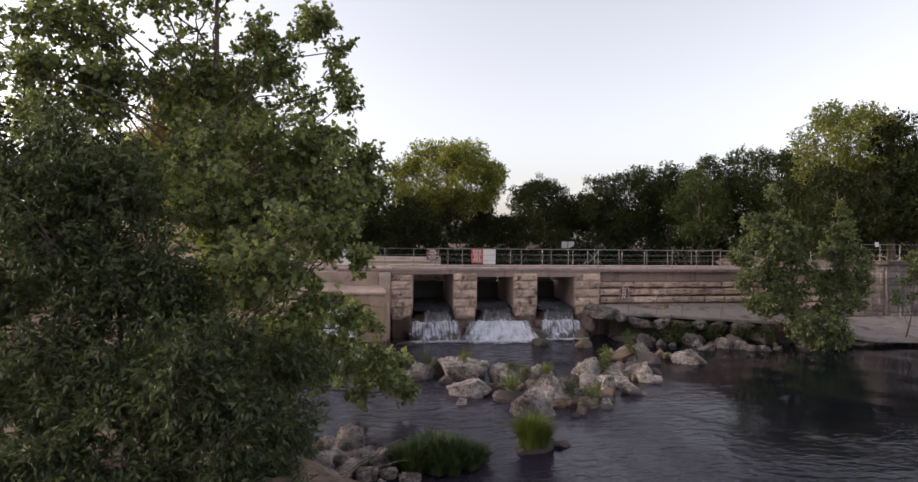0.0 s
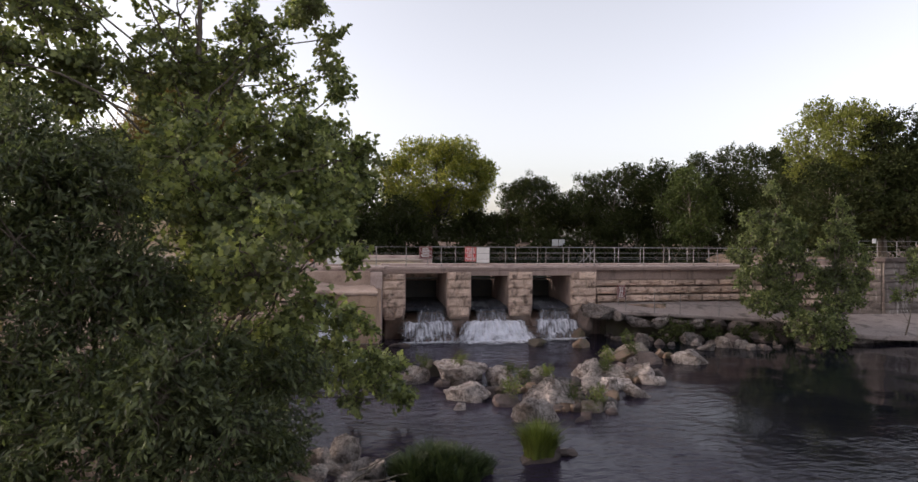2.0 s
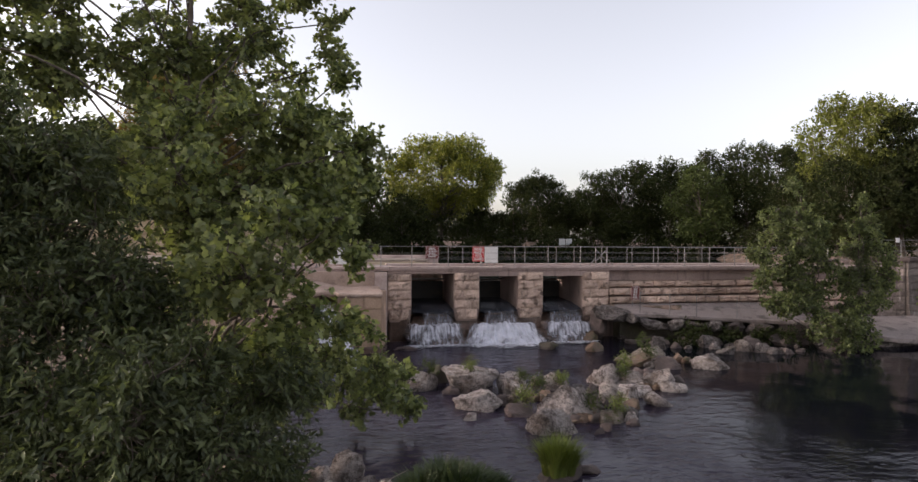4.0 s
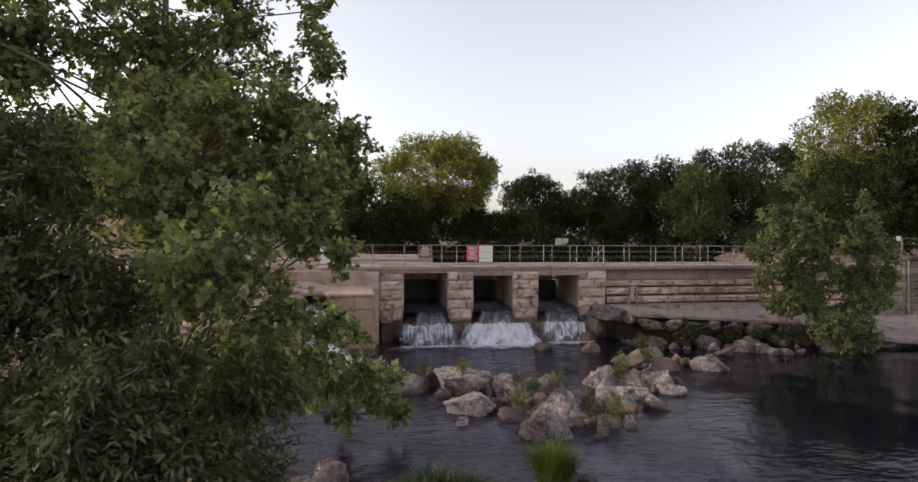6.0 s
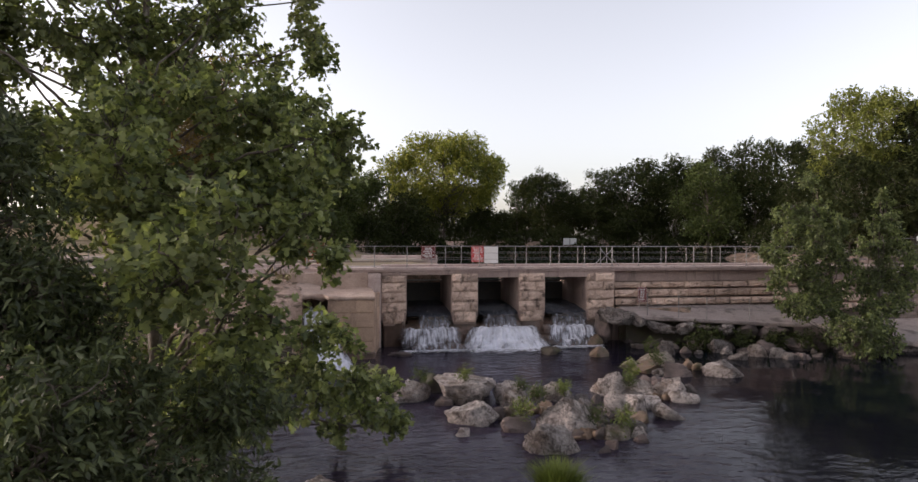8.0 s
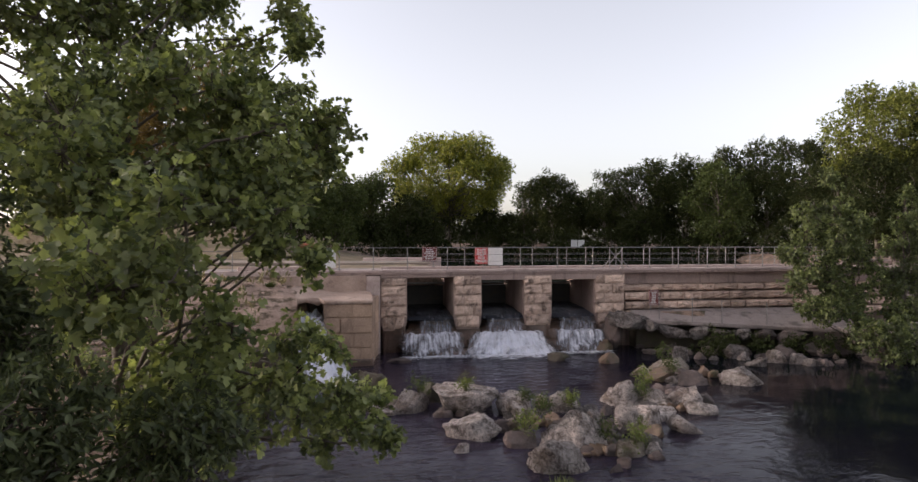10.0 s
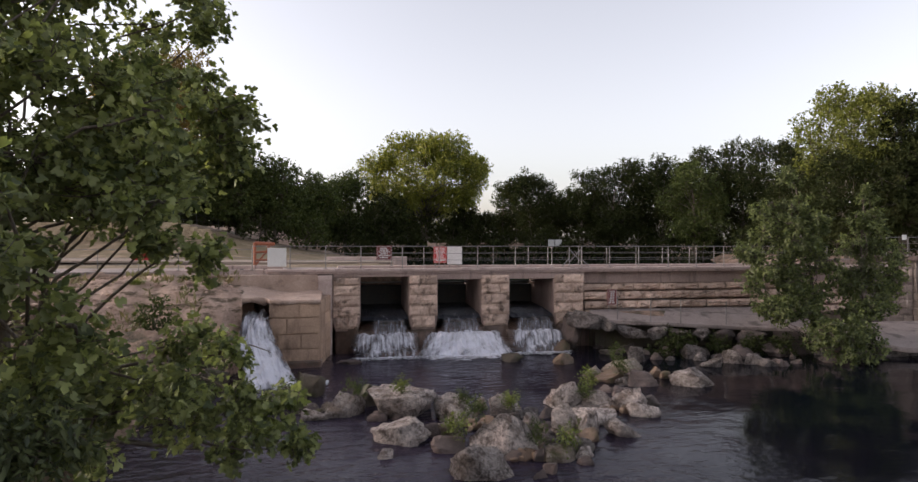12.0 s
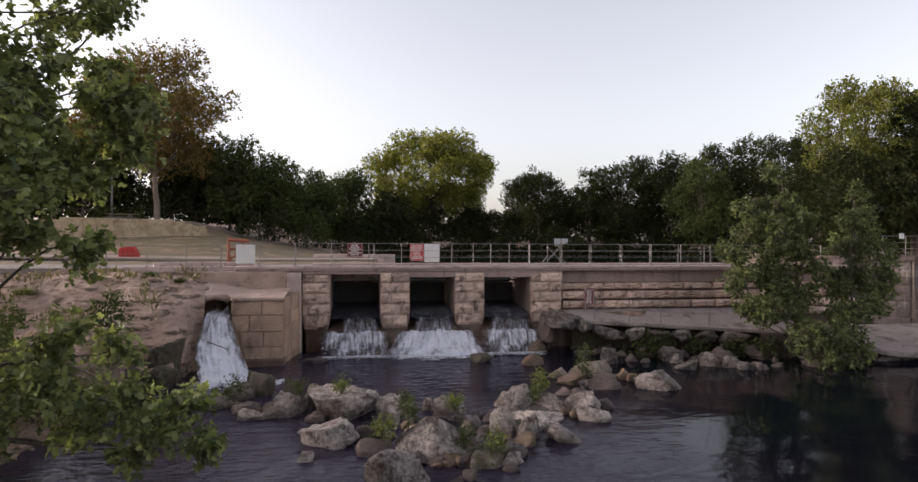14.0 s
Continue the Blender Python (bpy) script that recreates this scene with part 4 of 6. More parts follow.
SYC_LOW = [
    (-0.1, 17.4, 1.4, 0.42), (-0.2, 17.0, 0.9, 0.4), (-1.5, 17.2, 1.5, 0.6), (-2.6, 17.4, 2.1, 0.7), (-3.4, 17.6, 1.5, 0.8), (-2.2, 15.0, 2.2, 0.8), (-3.2, 15.6, 2.8, 0.75)]
SYC_BOUGHS = [(-1.0, 16.0, 6.5, 0.62), (-1.2, 15.0, 6.0, 0.55), (-1.3, 14.8, 5.3, 0.34), (-0.1, 17.0, 7.2, 0.37), (-1.4, 15.0, 6.9, 0.6), (-0.35, 15.0, 5.15, 0.26), (-0.7, 15.0, 3.5, 0.42), (-0.2, 16.0, 3.1, 0.3), (-1.0, 14.5, 2.9, 0.45), (0.3, 15.6, 2.2, 0.32)]
tree("sycamore_tree", (-4.0, 16.2, 0.9), (-4.3, 16.2, 13.8), SYC_BLOBS + SYC_MORE + SYC_LOW + SYC_BOUGHS, "tall young sycamore with broad lobed green leaves on the bank", SYCAMORE, BARK, 1, twigs=76, per=11, reach=0.40, size=0.155, kind="lobed", trunk_r=0.19, thin=(9.0, 0.36), clump=(6, 0.46), twig_share=0.2)
SHRUB = [
    (-7.3, 12.6, 7.5, 1.14), (-6.2, 12.3, 7.2, 1.14), (-7.1, 12.0, 5.7, 1.34), (-5.6, 12.2, 5.7, 1.40), (-6.4, 11.4, 4.1, 1.41), (-4.6, 11.0, 4.1, 1.29), (-3.5, 10.3, 3.2, 1.12),
    (-6.8, 11.4, 2.4, 1.17), (-5.0, 10.6, 2.6, 1.01), (-2.9, 10.7, 2.2, 1.17), (-2.1, 11.6, 2.7, 0.89), (-3.6, 10.3, 1.9, 0.79), (-1.9, 11.5, 1.4, 0.64), (-8.8, 12.3, 6.9, 1.34),
    (-8.4, 11.7, 4.8, 1.41), (-8.4, 11.7, 2.9, 1.29), (-3.2, 9.9, 1.0, 0.8), (-2.2, 10.6, 0.9, 0.7), (-4.6, 9.8, 1.3, 0.9), (-6.5, 10.3, 1.1, 1.0), (-5.6, 9.7, 0.9, 0.8), (-7.6, 10.5, 1.2, 1.0)]
tree("shrub", (-5.2, 12.0, 1.0), (-6.2, 12.2, 6.8), SHRUB, "dense dark green shrub with narrow leaves on the bank", SHRUBLEAF, BARK, 2, twigs=112, per=20, reach=0.40, size=0.165, kind="lance", trunk_r=0.10, clump=(7, 0.46), twig_share=0.12, category="shrub")

# ---- two young trees on the far bank ----
rng = np.random.default_rng(12)
b1 = [(23.1, 28.3, 8.75, 0.36), (23.3, 28.3, 8.2, 0.55), (22.4, 28.5, 7.3, 0.55), (24.2, 28.7, 7.4, 0.55), (23.2, 28.2, 7.2, 0.8), (22.0, 28.6, 6.6, 0.6), (22.7, 28.0, 6.3, 0.85), (24.1, 27.9, 6.4, 0.8), (24.8, 28.2, 6.1, 0.45), (21.7, 28.3, 5.6, 0.7), (23.0, 28.0, 5.3, 1.0), (24.3, 28.0, 5.2, 0.8), (21.3, 28.5, 4.6, 0.8), (22.9, 28.6, 4.3, 1.1), (24.4, 28.2, 4.1, 1.1), (21.4, 28.1, 3.4, 0.85)]
b1_low = [(23.0, 28.4, 3.0, 1.15), (25.0, 28.6, 2.9, 1.1), (22.2, 27.7, 2.3, 0.9), (21.3, 28.0, 2.3, 0.55), (23.8, 27.6, 1.9, 1.0), (23.2, 26.4, 1.5, 0.75), (23.3, 25.8, 0.8, 0.55), (23.9, 25.7, 0.5, 0.55), (24.6, 25.6, 0.4, 0.5), (25.2, 25.7, 0.7, 0.55), (24.4, 26.0, 1.2, 0.8), (25.4, 26.4, 1.4, 0.7)]
tree("young_tree", (24.4, 28.2, 0.8), (24.3, 29.3, 8.3), b1 + b1_low, "young green tree with several stems on the far bank", COTTON, BARK, 3, twigs=120, per=10, reach=0.24, size=0.16, clump=(5, 0.48), edge=0.35, twig_share=0.1, kind="oval", trunk_r=0.1, group="young trees on the far bank")
b2 = [(27.4, 28.3, 7.95, 0.28), (27.3, 28.3, 7.4, 0.5), (26.8, 28.2, 6.7, 0.48), (27.9, 28.4, 6.6, 0.6), (27.2, 28.2, 6.1, 0.7), (28.4, 28.3, 5.8, 0.55), (26.9, 28.4, 5.2, 0.65), (27.9, 28.0, 5.1, 0.8), (28.8, 28.2, 4.6, 0.6), (27.2, 28.3, 4.2, 0.9), (28.4, 28.0, 3.8, 0.85), (26.6, 28.4, 3.2, 1.0), (27.9, 28.0, 2.9, 1.0), (28.8, 28.0, 2.9, 0.6), (26.0, 27.3, 2.2, 0.85), (27.2, 27.4, 2.2, 0.5)]
tree("young_tree", (27.2, 28.0, 0.8), (27.4, 28.3, 7.6), b2, "slender young green tree beside a larger one", COTTON, BARK, 4, twigs=120, per=10, reach=0.24, size=0.16, clump=(5, 0.48), edge=0.35, twig_share=0.1, kind="oval", trunk_r=0.08, group="young trees on the far bank")

SAPLING = [(29.5, 26.3, 2.9, 0.42), (30.0, 26.2, 3.6, 0.5), (30.5, 26.4, 3.0, 0.45), (30.2, 26.2, 4.5, 0.5), (30.7, 26.3, 4.1, 0.5), (30.4, 26.2, 5.1, 0.36)]
tree("sapling", (29.9, 26.4, 0.40), (30.3, 26.3, 5.0), SAPLING, "thin leafy sapling beside the concrete ramp", COTTON, BARK, 5, twigs=80, per=9, reach=0.24, size=0.15, clump=(4, 0.5), twig_share=0.1, kind="oval", trunk_r=0.05)

# ---- the woods beyond the pool ----
def far_tree(x, y, top, r, label, leaf, seed, low=0.25, n=18, size=0.34, twigs=24, foot=None, bark=BARK, edge=0.42, lump=1.0, **more):
    rng = np.random.default_rng(seed)
    z = float(land(np.array(x), np.array(y))) if foot is None else foot
    z0 = z + (top - z) * low
    blobs = puff_blobs(rng, x, y, z0, top, r, n, lump)
    blobs += [(x + rng.uniform(-0.5, 0.5) * r, y + rng.uniform(-0.3, 0.3) * r, top - 0.26 * r * rng.uniform(0.8, 1.6), 0.3 * r) for _ in range(3)]
    return tree("tree", (x, y, z), (x, y, z + (top - z) * 0.8), blobs, label, leaf, bark, seed, twigs=twigs, per=7, reach=size * 1.7, size=size, kind="card", trunk_r=0.012 * (top - z) + 0.12, twig_share=0.03, limb_min=0.34, edge=edge, group="trees beyond the pool", **more)


far_tree(-14.9, 65.3, 23.8, 7.0, "broad tree turning rust brown above the stone wall", RUST, 101, 0.25, 46, 0.28, 26, bark=PALEBARK, lump=0.8)
far_tree(14.7, 92.0, 21.6, 9.2, "wide yellow-green tree with an open crown", YELLOW, 102, 0.24, 95, 0.31, 36, lump=0.55)
far_tree(51.8, 53.5, 21.0, 5.4, "tall pale green willow-like tree with loose branches", WILLOW, 103, 0.42, 64, 0.27, 36, lump=0.55)
far_tree(48.1, 75.4, 16.3, 4.4, "bright mid-green tree among darker ones", MIDGREEN, 104, 0.2, 20)
DARKS = [(-8.2, 70.5, 16.2, 3.8), (-4.8, 71.9, 14.6, 3.8), (-1.0, 80.4, 14.0, 3.8), (2.9, 86.9, 15.2, 4.0), (7.9, 84.0, 11.7, 4.9), (21.4, 97.0, 11.9, 5.0), (32.0, 110.4, 16.6, 2.9), (33.7, 100.0, 17.4, 4.6),
         (39.9, 104.1, 14.6, 4.2), (40.6, 93.8, 17.0, 3.0), (43.5, 88.3, 18.1, 5.6), (49.8, 85.2, 18.5, 4.6), (61.3, 83.3, 21.2, 5.4), (60.8, 75.3, 19.6, 5.2), (57.4, 65.7, 16.0, 5.0), (54.6, 51.0, 19.3, 4.0), (60.5, 50.1, 19.9, 5.0), (47.0, 49.5, 13.4, 4.4), (52.6, 48.5, 14.6, 4.2), (55.5, 84.0, 19.8, 4.5)]
for k, (x, y, top, r) in enumerate(DARKS):
    far_tree(x, y, top, r, "dark green broadleaf tree in the park beyond the pool", MIDGREEN if k < 4 else OAK, 120 + k, 0.12, 20, 0.29, 34, edge=0.3)
MORE = [(-9.5, 76.0, 14.5, 5.0), (-18.5, 77.0, 17.0, 6.0), (-14.0, 80.0, 15.0, 6.0), (-15.8, 82.9, 17.9, 5.0), (-31.0, 80.3, 19.8, 7.0), (-38.0, 70.0, 20.0, 6.5), (-24.0, 74.0, 17.0, 6.0), (10.0, 104.0, 12.5, 6.0), (27.0, 112.0, 11.0, 5.0), (36.0, 116.0, 13.0, 6.0), (47.0, 103.0, 15.0, 6.0), (55.0, 95.0, 17.0, 6.0), (68.0, 70.0, 18.0, 6.0), (66.0, 58.0, 18.0, 6.0), (-2.0, 95.0, 13.0, 6.0)]
for k, (x, y, top, r) in enumerate(MORE):
    far_tree(x, y, top, r, "dark green broadleaf tree in the park beyond the pool", OAK, 150 + k, 0.06, 18, 0.45, 12)
BUSHES = [(-6, 69, 9, 3), (-1.5, 73, 9, 3), (3, 80, 8.5, 3.2), (9, 90, 9.5, 3.5), (14, 90.5, 10, 3.5), (19, 92, 8.5, 3.2), (28, 92.5, 7.5, 3.5), (34, 93, 8, 3.5), (40, 90.5, 7.5, 3.5), (46, 86, 8, 3.5), (43, 91, 7, 3), (50, 76, 8, 3.5), (53, 68, 8.5, 3.5), (56, 60, 9, 3.5)]
BUSHES += [(24, 95, 7, 3), (59, 52, 9, 3.5), (-12, 72, 9, 3), (-19, 70, 9, 3), (-16, 71, 11, 3.6), (-23, 69, 12, 4), (-28, 68, 13, 4.5), (-10, 74, 10, 3.5), (-6, 76, 10, 3.5), (-20, 76, 11, 4), (-26, 76, 12, 4.5)]
for k, (x, y, top, r) in enumerate(BUSHES):
    far_tree(x, y, top, r, "dark rounded bush along the pool's far bank", MIDGREEN if x < 10 and k % 2 else OAK, 180 + k, 0.0, 12, 0.3, 24)

# ---- boulders of the rapids ----
rock(1.02, 24.67, 1.06, 0.89, mat=MOSS_AND_SHADE, label="dark wet boulder in the foam of the fall")
rock(0.41, 23.99, 1.11, 0.64, mat=MOSSROCK, label="low boulder with a green crust of moss")
rock(0.08, 22.98, 0.98, 0.49, mat=MOSSROCK, label="low boulder with a green crust of moss")
rock(1.00, 22.51, 0.84, 0.36, mat=LEDGE, label="small dark wet boulder between larger ones")
rock(1.29, 21.66, 0.80, 0.36)
rock(2.05, 21.84, 1.39, 0.90)
rock(2.94, 23.02, 0.77, 0.77, mat=MOSS_AND_SHADE, label="brown wet boulder in the pool below the falls")
rock(3.87, 21.20, 1.97, 1.12, label="large rounded pale boulder with weeds growing on it")
rock(5.40, 20.73, 1.13, 0.89)
rock(3.58, 18.89, 1.47, 0.78, label="broad flat-topped pale boulder standing in the river", turn=(0, 0, 4), flat=0.55)
rock(3.15, 18.07, 0.49, 0.31)
rock(4.63, 19.52, 0.54, 0.46, mat=LEDGE, label="small dark wet boulder between larger ones")
rock(5.02, 19.46, 0.86, 0.43, mat=MOSSROCK, label="low boulder with a green crust of moss")
rock(4.80, 18.14, 0.88, 0.47, mat=LEDGE, label="small dark wet boulder between larger ones")
rock(6.13, 17.41, 1.80, 1.28, label="largest pale lichened boulder in the rapids")
rock(5.29, 16.34, 1.52, 0.93, label="rounded grey boulder speckled with lichen")
rock(6.59, 22.05, 0.41, 0.41)
rock(7.13, 20.94, 1.02, 0.83)
rock(7.56, 19.95, 0.54, 0.42)
rock(7.34, 19.05, 0.35, 0.33, mat=LEDGE, label="small dark wet boulder between larger ones")
rock(8.21, 20.60, 0.49, 0.40, mat=LEDGE, label="small dark wet boulder between larger ones")
rock(8.32, 19.10, 0.74, 0.90)
rock(8.91, 18.86, 0.64, 0.72)
rock(9.43, 19.66, 1.49, 0.59)
rock(9.37, 21.56, 1.35, 0.92, label="long wedge-shaped pale boulder tilted upstream", turn=(0, -14, 8), facets=9)
rock(10.25, 21.09, 1.08, 0.72)
rock(11.26, 20.94, 1.09, 0.83)
rock(12.10, 21.28, 0.50, 0.41, mat=LEDGE, label="small dark wet boulder between larger ones")
rock(11.29, 20.12, 0.98, 0.52)
rock(9.83, 18.48, 0.96, 0.53)
rock(8.28, 18.62, 0.38, 0.28, mat=BROWNROCK, label="brown wet boulder in the pool below the falls")
rock(8.67, 18.32, 0.59, 0.39, mat=BROWNROCK, label="brown wet boulder in the pool below the falls")
rock(7.91, 18.77, 0.31, 0.31, mat=LEDGE, label="small dark wet boulder between larger ones")
rock(7.40, 17.06, 0.73, 0.49, mat=MOSSROCK, label="low boulder with a green crust of moss")
rock(8.04, 17.19, 0.54, 0.34)
rock(7.91, 16.80, 0.36, 0.24, mat=LEDGE, label="small dark wet boulder between larger ones")
rock(6.52, 16.21, 0.35, 0.23, mat=LEDGE, label="small dark wet boulder between larger ones")
rock(6.88, 16.42, 0.34, 0.29, mat=LEDGE, label="small dark wet boulder between larger ones")
rock(6.89, 17.22, 0.28, 0.34, mat=LEDGE, label="small dark wet boulder between larger ones")
rock(12.03, 25.64, 0.93, 0.51, mat=MOSSROCK, label="low boulder with a green crust of moss")
rock(12.27, 24.43, 1.25, 0.65, mat=BROWNROCK, label="brown wet boulder in the pool below the falls")
rock(13.63, 26.14, 1.61, 0.61, mat=MOSSROCK, label="low boulder with a green crust of moss")
rock(13.13, 23.68, 1.10, 0.66, mat=LEDGE, label="small dark wet boulder between larger ones")
rock(14.40, 25.08, 0.57, 0.45, mat=BROWNROCK, label="brown wet boulder in the pool below the falls")
rock(14.64, 24.75, 0.47, 0.38, mat=BROWNROCK, label="brown wet boulder in the pool below the falls")
rock(15.09, 23.29, 1.49, 0.86, label="slanting pale boulder off the far bank", turn=(0, -16, 10))
# pale rocks whose shade is put into a darker material
rock(15.15, 27.98, 0.86, 0.83, mat=GREY_SHADE_ROCK, label="pale rock at the foot of the far bank, coloured darker for shade")
rock(18.12, 28.08, 1.04, 0.77, mat=GREY_SHADE_ROCK, label="pale rock at the foot of the far bank, coloured darker for shade")
rock(17.87, 26.41, 0.83, 0.57, mat=GREY_SHADE_ROCK, label="pale rock at the foot of the far bank, coloured darker for shade")
rock(19.23, 26.69, 0.86, 0.75, mat=GREY_SHADE_ROCK, label="pale rock at the foot of the far bank, coloured darker for shade")
rock(19.83, 26.37, 0.86, 0.59, mat=GREY_SHADE_ROCK, label="pale rock at the foot of the far bank, coloured darker for shade")
rock(20.42, 26.06, 1.03, 0.43, mat=GREY_SHADE_ROCK, label="pale rock at the foot of the far bank, coloured darker for shade")
rock(12.59, 30.94, 1.01, 0.70, mat=BROWNROCK, label="brown wet boulder in the pool below the falls")
rock(11.75, 28.09, 0.90, 0.58, mat=BROWNROCK, label="brown wet boulder in the pool below the falls")
rock(9.71, 28.99, 0.92, 0.50, mat=MOSS_AND_SHADE, label="mossy dark boulder at the foot of the cascade")
rock(2.40, 29.75, 1.18, 0.36, mat=LEDGE, label="small dark wet boulder between larger ones")

# ---- the far bank: path, slab, ledges ----
def slab(name, rim, thick, mat, parent=None, label="", bevel=0.05):
    """A plate with this rim (places on its top, in order) and a thickness."""
    bm = bmesh.new()
    hi = [bm.verts.new(p) for p in rim]
    lo = [bm.verts.new((a, b, c - thick)) for a, b, c in rim]
    n = len(rim)
    bm.faces.new(hi)
    bm.faces.new(lo[::-1])
    for i in range(n):
        bm.faces.new((lo[i], lo[(i + 1) % n], hi[(i + 1) % n], hi[i]))
    bmesh.ops.recalc_face_normals(bm, faces=bm.faces)
    if bevel:
        bmesh.ops.bevel(bm, geom=bm.edges[:], offset=bevel, segments=2, affect="EDGES")
    return part(name, bm, mat, parent, label)


# the higher end of the wall, beyond the young trees, with a slanting wing
end = thing("wall_end", 33, 31, 0, "higher stained stone wall at the end of the dam", "wall", kind="structure")
slab("core", [(31.32, 32.95, 4.35), (33.2, 30.9, 4.35), (60, 30.9, 4.35), (60, 36, 4.35), (31.32, 36, 4.35)], 4.9, LEDGE, end, "", 0.0)
slab("coping", [(31.1, 32.75, 4.62), (33.05, 30.5, 4.62), (60, 30.5, 4.62), (60, 31.5, 4.62), (33.5, 31.5, 4.62), (31.6, 33.4, 4.62)], 0.265, LEDGE, end, "rounded dark stained coping", 0.04)

path = thing("bank_path", 19, 31.4, 1.2, "sloping pale concrete path along the foot of the wall", "path", kind="structure")
slab("path_slab", [(14.9, 31.0, 1.50), (16.2, 30.5, 1.46), (17.8, 30.25, 1.39), (21.8, 30.15, 1.13), (24.6, 29.4, 1.02), (25.2, 32.45, 1.86), (14.7, 32.45, 1.88)], 0.17, ROAD, path)
# solid fill; the undercut's shade is painted by its dark colour
slab("bank_fill", [(14.8, 31.7, 1.30), (24.5, 31.0, 1.0), (24.5, 32.5, 1.0), (14.8, 32.5, 1.30)], 1.7, MOSS_AND_SHADE, path, "solid bank under the path, coloured dark for the shade of an undercut", 0.0)
slab("ramp_slab", [(24.8, 29.5, 1.06), (26.4, 27.6, 0.66), (28.1, 26.5, 0.45), (33, 25.6, 0.40), (46, 21, 0.4), (48, 30.3, 1.1), (29.4, 30.5, 1.12), (25.3, 32.15, 1.28)], 0.24, ROAD, path)
slab("soil_strip", [(16.3, 31.95, 1.80), (17.6, 31.35, 1.66), (19.4, 30.95, 1.49), (21.6, 30.85, 1.38), (20.6, 31.5, 1.60), (19.0, 32.1, 1.79)], 0.05, GROUND, path, "strip of bare brown soil", 0.0)
low = thing("path_railing", 18, 31.1, 1.4, "low rail of thin steel posts and cables along the path", "railing")
PP = [(15.65, 30.95, 1.54), (17.2, 30.5, 1.47), (18.8, 30.45, 1.38), (21.3, 30.4, 1.23), (23.6, 30.0, 1.12)]
for x, y, z in PP:
    part("post", rods(((x, y, z - 0.1), (x, y, z + 1.15), 0.024)), STEEL, low)
for h in (0.55, 1.08):
    for a, b in zip(PP, PP[1:]):
        part("cable", rods(((a[0], a[1], a[2] + h), (b[0], b[1], b[2] + h), 0.008)), STEEL, low)
sign("path_sign", 15.10, 30.95, 3.03, 0.52, 0.78, DARKRED, WHITE, "dark red sign with pale print beside the path", 7, 9, (15.2,))

for k, (x, y, z, w, d, h) in enumerate([(14.05, 30.85, 1.50, 2.0, 1.6, 0.80), (15.0, 30.6, 1.33, 1.0, 1.2, 0.5), (16.05, 30.35, 0.98, 1.45, 1.1, 0.55), (17.4, 30.3, 0.92, 0.9, 1.0, 0.55), (18.5, 30.3, 0.86, 1.3, 0.9, 0.5), (19.7, 30.2, 0.80, 1.1, 0.9, 0.55), (20.9, 30.1, 0.72, 1.2, 0.9, 0.5), (22.3, 29.9, 0.62, 1.4, 0.9, 0.6), (13.5, 31.5, 0.9, 0.9, 1.0, 1.5), (18.6, 28.9, 0.1, 1.2, 1.0, 0.6), (20.6, 28.4, 0.1, 1.3, 1.0, 0.6), (22.5, 28.4, 0.1, 1.5, 1.1, 0.7), (28.6, 27.4, 0.1, 3.0, 1.4, 0.55), (31.5, 26.8, 0.1, 3.0, 1.4, 0.5), (34.5, 26.0, 0.1, 3.2, 1.4, 0.5), (26.0, 27.6, 0.1, 1.8, 1.2, 0.7)]):
    me = rock_mesh(500 + k, w * 1.08, d * 1.05, h * 1.25, 13, 4, 0.6, 1.9)
    me.materials.append(GREY_SHADE_ROCK if k in (0, 1, 2, 3, 5, 9, 12, 13, 14) else LEDGE)
    ob = new("bank_ledge", me)
    ob.matrix_basis = pose(x, y, z, 4 * math.sin(k * 5.3), 9 * math.sin(k * 4.1), 15 * math.sin(k * 3.1))
    tagged(ob, "weathered grey limestone ledge overhanging the far bank", "rock", "ledges of the far bank")



for k, (x, y, z, w, d, h) in enumerate([(-2.75, 27.9, 0.55, 1.2, 1.6, 1.7), (-2.55, 26.7, 0.2, 1.2, 1.5, 1.1), (-3.6, 25.9, 0.3, 1.5, 1.4, 1.0), (-9.9, 30.8, 2.9, 3.0, 1.6, 1.2), (-4.6, 25.0, 0.6, 1.6, 1.4, 1.1), (-10.2, 28.4, 2.0, 2.4, 1.5, 1.0)]):
    me = rock_mesh(560 + k, w * 1.1, d, h * 1.1, 5, 5, 0.75, 1.4)
    me.materials.append(MOSS_AND_SHADE if k < 3 else BANKROCK)
    ob = new("bank_outcrop", me)
    ob.matrix_basis = pose(x, y, z, 12, 6 * math.sin(k * 2.3), 25 * math.sin(k * 1.7))
    tagged(ob, "dark mossy rock beside the small fall" if k < 3 else "eroded tan limestone outcrop on the bank by the fall", "rock", "outcrops by the small fall")
rng = random.Random(77)
for k in range(34):
    x = rng.uniform(14.6, 26.5)
    y = float(bank_right(np.array(x))) + rng.uniform(-0.5, 1.6)
    w = rng.uniform(0.35, 0.8)
    rock(x, y, w, w * rng.uniform(0.45, 0.8), "shore_rock", "dark weathered rock along the far shore", LEDGE if k % 6 else GREY_SHADE_ROCK, float(max(-0.05, land(np.array(x), np.array(y)) - 0.1)), group="rocks along the far shore", sub=3)

